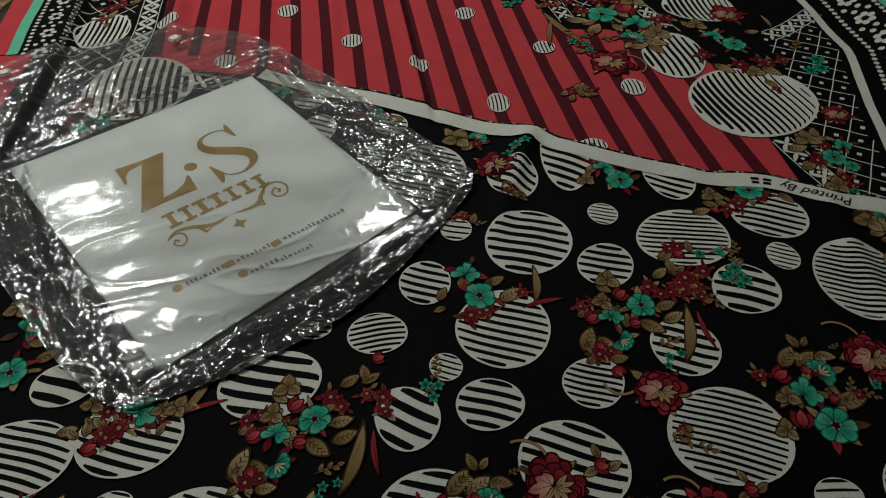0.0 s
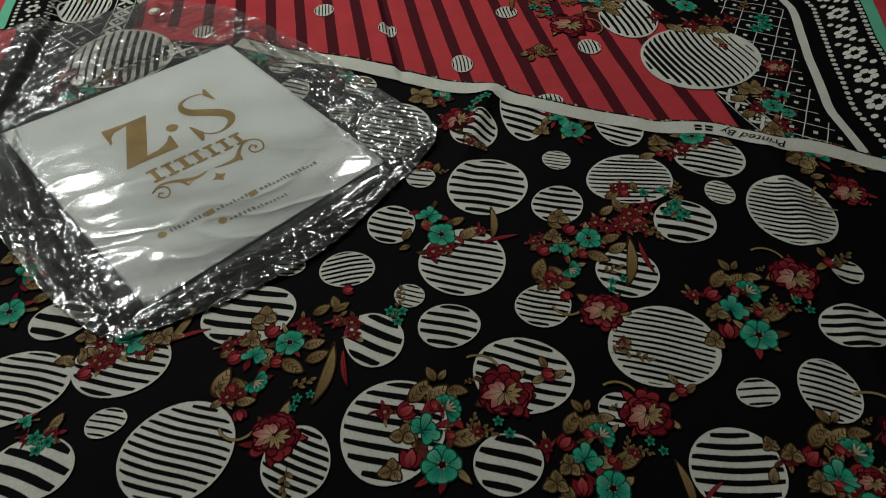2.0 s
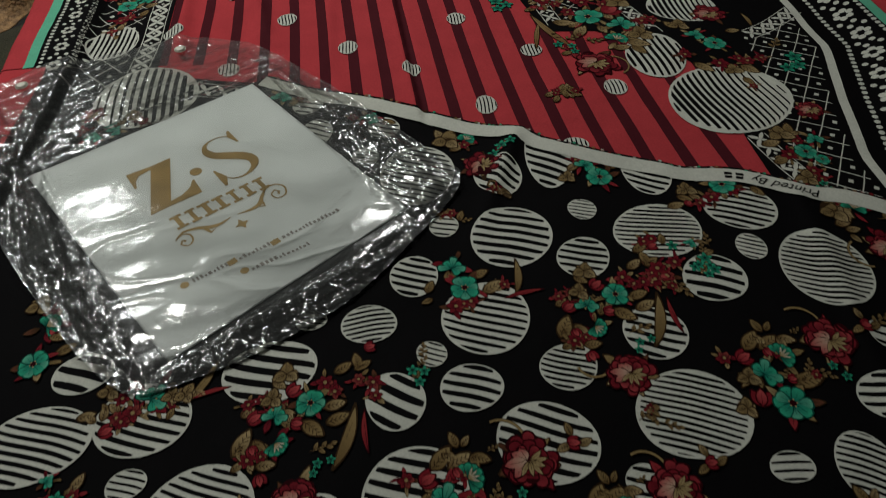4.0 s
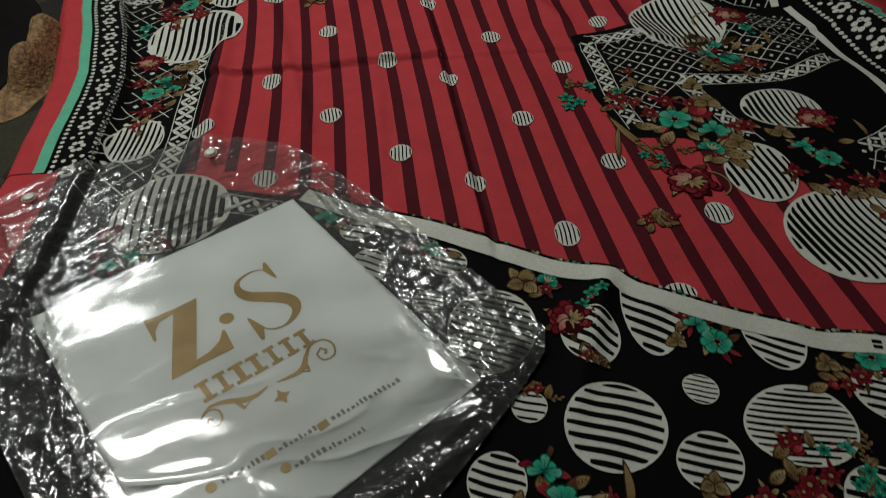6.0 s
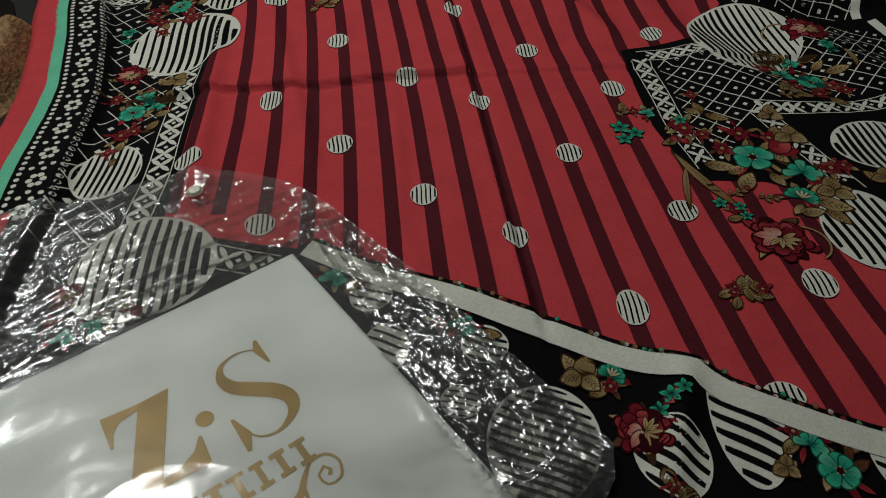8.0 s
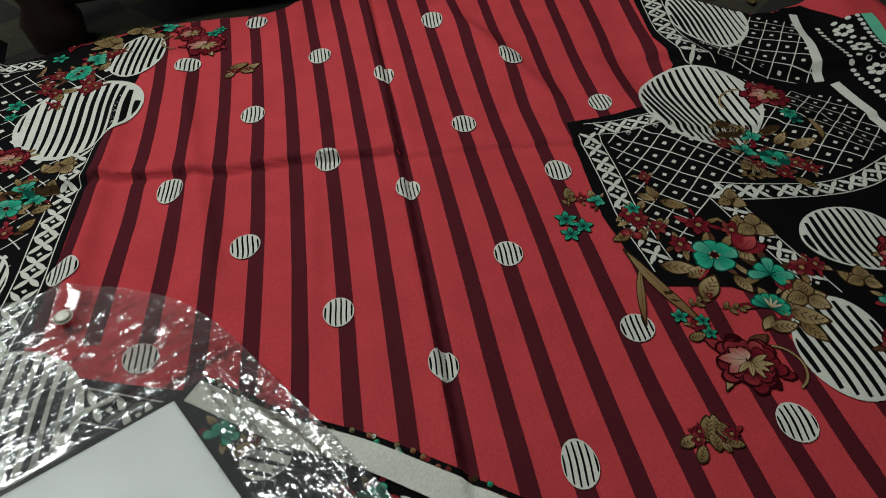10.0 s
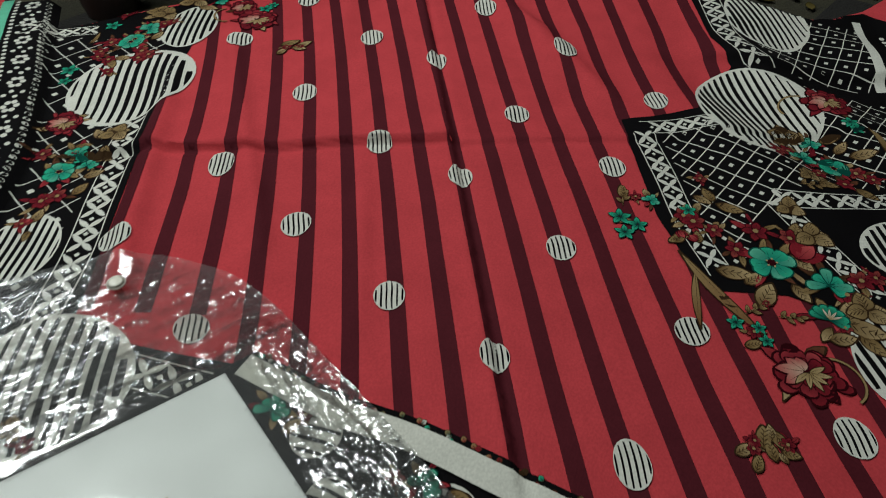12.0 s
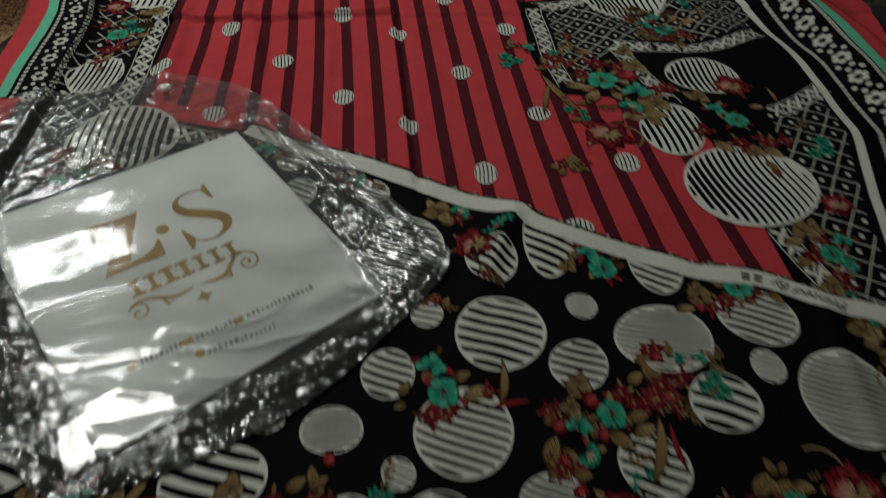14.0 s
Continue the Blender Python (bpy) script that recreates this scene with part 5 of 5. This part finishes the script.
def lettering():
    curve = bpy.data.curves.new("lettering", "FONT")
    curve.body, curve.size, curve.shear = "Printed By", 0.0125, 0.3
    temp = new("lettering", curve)
    me = temp.to_mesh()
    s0 = min(range(len(SELVEDGE)), key=lambda j: abs(SELVEDGE[j][0] - 0.322))
    start = selvedge_length()[s0]
    m = Inlay(dotted_height, 0.0020)
    for p in me.polygons:
        m.faces.append([m.corner(*on_selvedge(start - me.vertices[i].co.x, 0.0035 - me.vertices[i].co.y), 2, BLACK) for i in p.vertices])
    wide = max(v.co.x for v in me.vertices)
    temp.to_mesh_clear()
    bpy.data.objects.remove(temp)
    m.build("lettering", dotted, "black script lettering on the selvedge")
    mark = Inlay(dotted_height, 0.0020)
    for k in (0, 1):
        s = start - wide - 0.006 - k * 0.009
        mark.raw([on_selvedge(s, 0.0035), on_selvedge(s - 0.006, 0.0035), on_selvedge(s - 0.006, 0.0005), on_selvedge(s, 0.0005)], BLACK, 2)
        mark.raw([on_selvedge(s, -0.001), on_selvedge(s - 0.006, -0.001), on_selvedge(s - 0.006, -0.004), on_selvedge(s, -0.004)], BLACK, 2)
    mark.build("maker_mark", dotted, "two plain black bars")


lettering()

# floral fringe printed on the far side of the selvedge
fringe = Inlay(dotted_height, 0.0002)
fr = random.Random(5)
for (fx, fy) in offset(SELVEDGE, 0.0103)[::1]:
    for q in range(2):
        fringe.petal(fx + fr.uniform(-0.004, 0.004), fy - 0.001, 0.004, 0.003, fr.uniform(0, 360), (KHAKI_DARK, fr.choice((TEAL_DARK, WINE, KHAKI_DARK)), fr.choice((TEAL, KHAKI, WINE, CREAM))), 2, 4, 1.0)
fringe.build("selvedge_print", dotted, "narrow cut edge of flower print")

# ---- the packet ----
def card_point(u, v):
    a, b = CARD[0].lerp(CARD[1], u), CARD[3].lerp(CARD[2], u)
    return a.lerp(b, v)


def card_height(x, y):
    return 0.0062 + 0.0009 * noise.noise(Vector((x * 9, y * 9, 3.0)))


packet = tagged(new("fabric_packet"), "clear crinkled polythene bag with a white gold-printed card inside", "packaging bag")
card = Inlay(card_height)
card.shape([tuple(p) for p in CARD], (0.7, 0.7, 0.7))
card_ob = solid(card.build("card", packet, "white paper card with gold print", PAPER), 0.0008)


def ink(name, polys, mat, label=""):
    m = Inlay(card_height, 0.0003)
    for poly in polys:
        m.shape([tuple(card_point(u, v)) for u, v in poly], (0.4, 0.3, 0.1))
    return m.build(name, card_ob, label, mat)


def stroke(points, widths, step=0.012):
    """A ribbon along a rounded line in card units, its width running through the given values in millimetres."""
    line = smooth_line([(u * 0.221, v * 0.268) for u, v in points], step)
    n = len(line) - 1
    span = len(widths) - 1
    quads, rows = [], []
    for i, (x, y) in enumerate(line):
        f = min(span - 1e-6, i / n * span)
        w = (widths[int(f)] + (widths[int(f) + 1] - widths[int(f)]) * (f - int(f))) / 2000
        (ax, ay), (bx, by) = line[max(0, i - 1)], line[min(n, i + 1)]
        d = math.hypot(bx - ax, by - ay)
        nx, ny = (ay - by) / d * w, (bx - ax) / d * w
        rows.append((((x + nx) / 0.221, (y + ny) / 0.268), ((x - nx) / 0.221, (y - ny) / 0.268)))
    for (p, q), (r, t) in zip(rows, rows[1:]):
        quads.append([p, r, t, q])
    return quads


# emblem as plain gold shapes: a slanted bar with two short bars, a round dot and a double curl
ink("emblem_bar", [[(0.392, 0.226), (0.476, 0.226), (0.345, 0.460), (0.262, 0.460)], [(0.293, 0.216), (0.392, 0.226), (0.384, 0.242), (0.330, 0.248), (0.306, 0.270), (0.292, 0.306), (0.284, 0.306)],
                   [(0.345, 0.460), (0.355, 0.440), (0.405, 0.436), (0.450, 0.418), (0.478, 0.388), (0.484, 0.392), (0.472, 0.467)]], GOLD_INK, "slanted gold bar of the emblem")
ink("emblem_dot", [[(0.512 + 0.024 * math.cos(a * math.tau / 22), 0.356 + 0.021 * math.sin(a * math.tau / 22)) for a in range(22)]], GOLD_INK, "round gold dot")
ink("emblem_curl", stroke([(0.735, 0.268), (0.716, 0.246), (0.672, 0.232), (0.622, 0.244), (0.602, 0.280), (0.616, 0.318), (0.655, 0.350), (0.700, 0.386), (0.722, 0.424), (0.706, 0.462), (0.655, 0.486), (0.605, 0.476), (0.575, 0.436)],
                              (0.8, 1.0, 1.6, 4.5, 8.2, 10.0, 10.6, 10.4, 8.6, 5.0, 2.0, 1.2, 0.8), 0.002)
    + [[(0.732, 0.222), (0.742, 0.222), (0.738, 0.306), (0.730, 0.300), (0.716, 0.252)], [(0.562, 0.396), (0.570, 0.396), (0.590, 0.452), (0.566, 0.494), (0.556, 0.492)]], GOLD_INK, "gold double curl of the emblem")
bars = []
for k, wide in enumerate((0.017, 0.015, 0.019, 0.017, 0.014, 0.015, 0.016)):
    u, top, low = 0.326 + k * 0.0565, 0.512 + k * 0.0032, 0.580 + k * 0.0026
    bars.append([(u - wide * 0.55, top), (u + wide * 0.55, top), (u + wide * 0.55, low), (u - wide * 0.55, low)])
    for e, f in ((top, top + 0.011), (low - 0.011, low)):
        bars += [[(u + q * wide * 0.55, e), (u + q * wide * 1.35, e), (u + q * wide * 1.35, f), (u + q * wide * 0.55, f)] for q in (-1, 1)]
ink("name_bars", bars, GOLD_INK, "row of short gold bars")
ink("flourish", stroke([(0.297, 0.640), (0.288, 0.630), (0.276, 0.642), (0.292, 0.662), (0.318, 0.652), (0.324, 0.622), (0.300, 0.606), (0.268, 0.618), (0.254, 0.640)][:8], (2.6, 1.6, 1.4, 1.4, 1.6, 1.8, 1.6, 1.2), 0.003)
    + stroke([(0.270, 0.617), (0.310, 0.598), (0.360, 0.612), (0.400, 0.636), (0.440, 0.644), (0.482, 0.638)], (1.2, 2.4, 3.4, 4.4, 3.0, 0.6), 0.004)
    + stroke([(0.380, 0.630), (0.388, 0.658), (0.412, 0.650)], (3.2, 2.6, 0.6), 0.004), GOLD_INK, "curled gold flourish")
ink("flourish", stroke([(0.684, 0.648), (0.694, 0.638), (0.684, 0.622), (0.662, 0.634), (0.668, 0.664), (0.704, 0.666), (0.724, 0.632), (0.706, 0.600), (0.664, 0.596), (0.634, 0.620)], (2.6, 1.6, 1.4, 1.4, 1.6, 1.6, 1.6, 1.8, 2.0, 2.4), 0.003)
    + stroke([(0.660, 0.597), (0.628, 0.622), (0.600, 0.648), (0.560, 0.652), (0.508, 0.642)], (1.6, 3.2, 4.4, 3.2, 0.6), 0.004)
    + stroke([(0.612, 0.634), (0.610, 0.668), (0.588, 0.656)], (3.0, 2.6, 0.6), 0.004), GOLD_INK, "curled gold flourish")
ink("ornament", [[(0.495, 0.664), (0.505, 0.682), (0.524, 0.690), (0.505, 0.698), (0.495, 0.716), (0.485, 0.698), (0.466, 0.690), (0.485, 0.682)]], GOLD_INK, "small four-pointed gold star")
cb = random.Random(3)
for v0, slope, spans in ((0.789, 0.085, ((0.222, 0.350), (0.394, 0.515), (0.566, 0.805))), (0.868, 0.14, ((0.402, 0.622),))):
    bars = []
    for a, b in spans:
        u = a
        while u < b:
            w = cb.uniform(0.006, 0.012)
            tall = cb.choice((0.009, 0.012, 0.016))
            base = v0 + 0.016 + slope * (u - 0.2 if v0 < 0.8 else u - 0.4)
            bars.append([(u, base - tall), (u + w, base - tall), (u + w, base), (u, base)])
            u += w + 0.007
    ink("text_bars", bars, GREY_INK, "fine grey line of print")
for u0, v0, square in ((0.192, 0.797, False), (0.369, 0.812, True), (0.536, 0.830, True), (0.380, 0.868, False)):
    if square:
        ink("icon", [[(u0 - 0.017, v0 - 0.011), (u0 + 0.017, v0 - 0.011), (u0 + 0.017, v0 + 0.011), (u0 - 0.017, v0 + 0.011)]], GOLD_INK, "small gold square icon")
    else:
        ink("icon", [[(u0 + 0.016 * math.cos(a * math.tau / 14), v0 + 0.013 * math.sin(a * math.tau / 14)) for a in range(14)]], GOLD_INK, "small gold round icon")

BAG = smooth_line([(-0.452, 0.535), (-0.440, 0.590), (-0.380, 0.640), (-0.315, 0.672), (-0.268, 0.686), (-0.217, 0.682), (-0.165, 0.656), (-0.10, 0.592), (-0.036, 0.526), (0.034, 0.447), (0.032, 0.428), (-0.010, 0.366), (-0.055, 0.312), (-0.115, 0.270),
                   (-0.165, 0.248), (-0.197, 0.243), (-0.234, 0.268), (-0.272, 0.305), (-0.345, 0.385), (-0.405, 0.465), (-0.442, 0.505)], 0.01)


def bag_edge(x, y):
    return min(math.hypot(x - px, y - py) for px, py in BAG)


def crease(x, y, seed, sharp=2.0, thin=2.6):
    """Sharp ridges that wander over crushed film, 0 to 1."""
    wx, wy = 0.6 * noise.noise(Vector((x * 0.6, y * 0.6, seed + 3))), 0.6 * noise.noise(Vector((x * 0.6, y * 0.6, seed + 9)))
    return max(0.0, 1 - thin * abs(noise.noise(Vector((x + wx, y + wy, seed))))) ** sharp


def film_height(top):
    seed = 1.0 if top else 6.0

    def height(x, y):
        e = bag_edge(x, y)
        u, v = packet_uv(x, y)
        over = ramp(0.122, 0.106, abs(u)) * ramp(0.146, 0.130, abs(v))
        base = cloth_height(x, y) + 0.0042
        swell = ramp(0.0, 0.025, e)
        loose = 1 - over
        flap = ramp(-0.135, -0.155, v)
        # creases run along the nearest side of the packet
        side = ramp(0.100, 0.116, abs(u)) * (1 - flap)
        a, b = u * (6 + 22 * side), v * (28 - 21 * side)
        folds = 0.0036 * crease(a, b, seed) + 0.0034 * crease(a * 1.4 + 4, b * 1.4, seed + 1, 1.2, 6.0) + 0.0024 * crease(a * 2.2 + 2, b * 2.2, seed + 4, 1.2, 5.0) + 0.0022 * crease(u * 20, v * 20, seed + 8, 1.2, 7.0)
        fine = 0.0016 * noise.noise(Vector((u * 95, v * 95, seed))) + 0.0012 * crease(u * 62, v * 62, seed + 5, 1.5)
        patch = ramp(-0.15, 0.35, noise.noise(Vector((u * 14, v * 14, seed + 2))))
        crush = (folds * (0.55 + 0.45 * patch) + 0.8 * fine * patch) * (1 - 0.45 * flap)
        long_fold = 0.0045 * bell(v + 0.148 + 0.05 * u, 0.004) + 0.0036 * bell(v + 0.166 - 0.08 * u, 0.003) + 0.004 * bell(v - 0.150, 0.004) + 0.004 * bell(u + 0.127, 0.004)
        seam = 0.0018 * bell(e - 0.006, 0.003)
        if not top:
            return base + crush * loose * 0.45 + 0.0004
        z = base + 0.0030 * swell * loose * (1 - 0.5 * flap) + (card_height(x, y) + 0.0008 - base) * over
        # soft waves over the card, with sharp wandering creases towards its lower corner
        along, across = u + 0.35 * v, v - 0.25 * u
        low_left = ramp(0.07, -0.07, u) * ramp(-0.06, 0.06, v)
        low = max(low_left, 0.6 * ramp(0.02, 0.11, v))
        soft = 0.0008 * noise.noise(Vector((along * 11, across * 30, 2.0))) + low * (0.0012 * noise.noise(Vector((along * 16, across * 48, 5.0))) + 0.0010 * crease(along * 13, across * 30, 7.0, 3.0))
        return max(base + 0.0008, z + (crush + long_fold + seam) * loose * (0.45 + 0.55 * swell) + (soft + 0.0014) * over)
    return height


def film_sheet(name, height, label):
    m = Inlay(height)
    global GRID
    keep, GRID = GRID, 0.0020
    m.shape(BAG, (1, 1, 1))
    GRID = keep
    # how loosely the film lies: slack round the card, taut over it but for its lower part
    m.dyes = []
    for x, y, z in m.verts:
        u, v = packet_uv(x, y)
        slack = 1 - ramp(0.120, 0.106, abs(u)) * ramp(0.146, 0.130, abs(v)) * (1 - 0.10 * ramp(0.02, 0.10, v))
        slack *= 1 - 0.6 * ramp(-0.135, -0.155, v)
        m.dyes.append((slack, slack, slack, 1.0))
    ob = m.build(name, packet, label, FILM)
    return ob


film_sheet("back_film", film_height(False), "clear crinkled polythene back")
film_sheet("front_film", film_height(True), "clear crinkled polythene front")


def snap(x, y, z):
    bm = bmesh.new()
    for r0, r1, z0, z1 in ((0.0062, 0.0062, 0.0, 0.0012), (0.0056, 0.0034, 0.0012, 0.0026)):
        bmesh.ops.create_cone(bm, cap_ends=True, segments=28, radius1=r0, radius2=r1, depth=z1 - z0, matrix=Matrix.Translation((x, y, z + (z0 + z1) / 2)))
    ob = mesh_part("snap_button", bm, SNAP, packet, "cream plastic snap button")
    ob.data.shade_smooth()
    return ob


for sx, sy in ((-0.261, 0.656), (-0.405, 0.592)):
    snap(sx, sy, film_height(True)(sx, sy) + 0.0008)

# ---- behind the cloth ----


def low_bench():
    """A dark wooden bench or bed rail standing beyond the cloth."""
    thing = tagged(new("wooden_bench"), "low dark wooden bench with turned leg behind the cloth", "bench")
    turn = pose(-0.30, 1.125, 0, 0, 0, 17)
    parts = [block("rail", (-0.16, 0.02, 0.02), (0.75, 0.06, 0.15), WOOD, thing, bevel=0.006), block("apron", (-0.14, 0.06, 0.15), (0.75, 0.45, 0.17), WOOD, thing, bevel=0.005)]
    bm = bmesh.new()
    prof = ((0.030, 0.0), (0.034, 0.03), (0.024, 0.05), (0.034, 0.08), (0.040, 0.12), (0.034, 0.19))
    rings = []
    for r, z in prof:
        rings.append([bm.verts.new((-0.15 + r * math.cos(a * math.tau / 20), 0.03 + r * math.sin(a * math.tau / 20), z + FLOOR_Z)) for a in range(20)])
    for a, b in zip(rings, rings[1:]):
        for i in range(20):
            bm.faces.new((a[i], a[(i + 1) % 20], b[(i + 1) % 20], b[i]))
    bm.faces.new(rings[-1])
    leg = mesh_part("leg", bm, WOOD, thing)
    leg.data.shade_smooth()
    for p in parts + [leg]:
        p.matrix_world = turn


low_bench()


def gold_cover():
    """A rumpled gold cloth lying beside the cloth's left hem."""
    def height(x, y):
        d = math.hypot((x + 0.540) / 0.030, (y - 0.89) / 0.11)
        return max(FLOOR_Z + 0.001, FLOOR_Z + 0.042 * (1 - ramp(0.3, 1.05, d)) + 0.022 * noise.noise(Vector((x * 22, y * 30, 1))) * (1 - ramp(0.6, 1.05, d)))
    m = Inlay(height)
    m.shape([(-0.540 + 0.034 * math.cos(a * math.tau / 40) * (1 + 0.1 * math.sin(5 * a)), 0.89 + 0.12 * math.sin(a * math.tau / 40)) for a in range(40)], (0.3, 0.2, 0.1))
    ob = solid(m.build("gold_cloth", None, "rumpled gold brown jacquard cloth on the carpet", GOLD_CLOTH), 0.002)
    tagged(ob, category="cloth")


gold_cover()


def dark_mound():
    """An added black mound standing in for the dark area beyond the gold cloth."""
    def height(x, y):
        d = math.hypot((x + 0.74) / 0.16, (y - 0.88) / 0.24)
        return max(FLOOR_Z + 0.001, FLOOR_Z + 0.06 * (1 - ramp(0.4, 1.05, d)) + 0.016 * noise.noise(Vector((x * 12, y * 15, 4))) * (1 - ramp(0.6, 1.05, d)))
    m = Inlay(height)
    m.shape([(-0.74 + 0.165 * math.cos(a * math.tau / 40), 0.88 + 0.25 * math.sin(a * math.tau / 40)) for a in range(40)], (0.012, 0.010, 0.010))
    ob = solid(m.build("dark_mound", None, "added black mound filling the dark area on the carpet"), 0.002)
    tagged(ob, category="cloth")


dark_mound()


def carpet_motif(x, y, s, seed):
    """A faded yellow leaf spray woven into the carpet."""
    rnd = random.Random(seed)
    m = Inlay(lambda px, py: FLOOR_Z + 0.0042)
    for i in range(7):
        m.petal(x + rnd.uniform(-s, s), y + rnd.uniform(-s, s), s * rnd.uniform(0.5, 0.9), s * 0.35, rnd.uniform(0, 360), ((0.03, 0.025, 0.01), (0.07, 0.055, 0.015), (0.13, 0.10, 0.03)), 0, 4, 1.0)
    m.build("woven_motif", bpy.data.objects["carpet"], "faded yellow woven leaf spray")


for cx, cy, cs, seed in ((0.37, 1.19, 0.030, 1), (0.50, 1.20, 0.028, 2), (0.44, 1.30, 0.03, 3), (0.25, 1.30, 0.03, 4), (0.60, 0.75, 0.035, 5), (0.64, 0.60, 0.03, 6), (-0.66, 1.15, 0.03, 7), (0.58, 1.12, 0.025, 8)):
    carpet_motif(cx, cy, cs, seed)
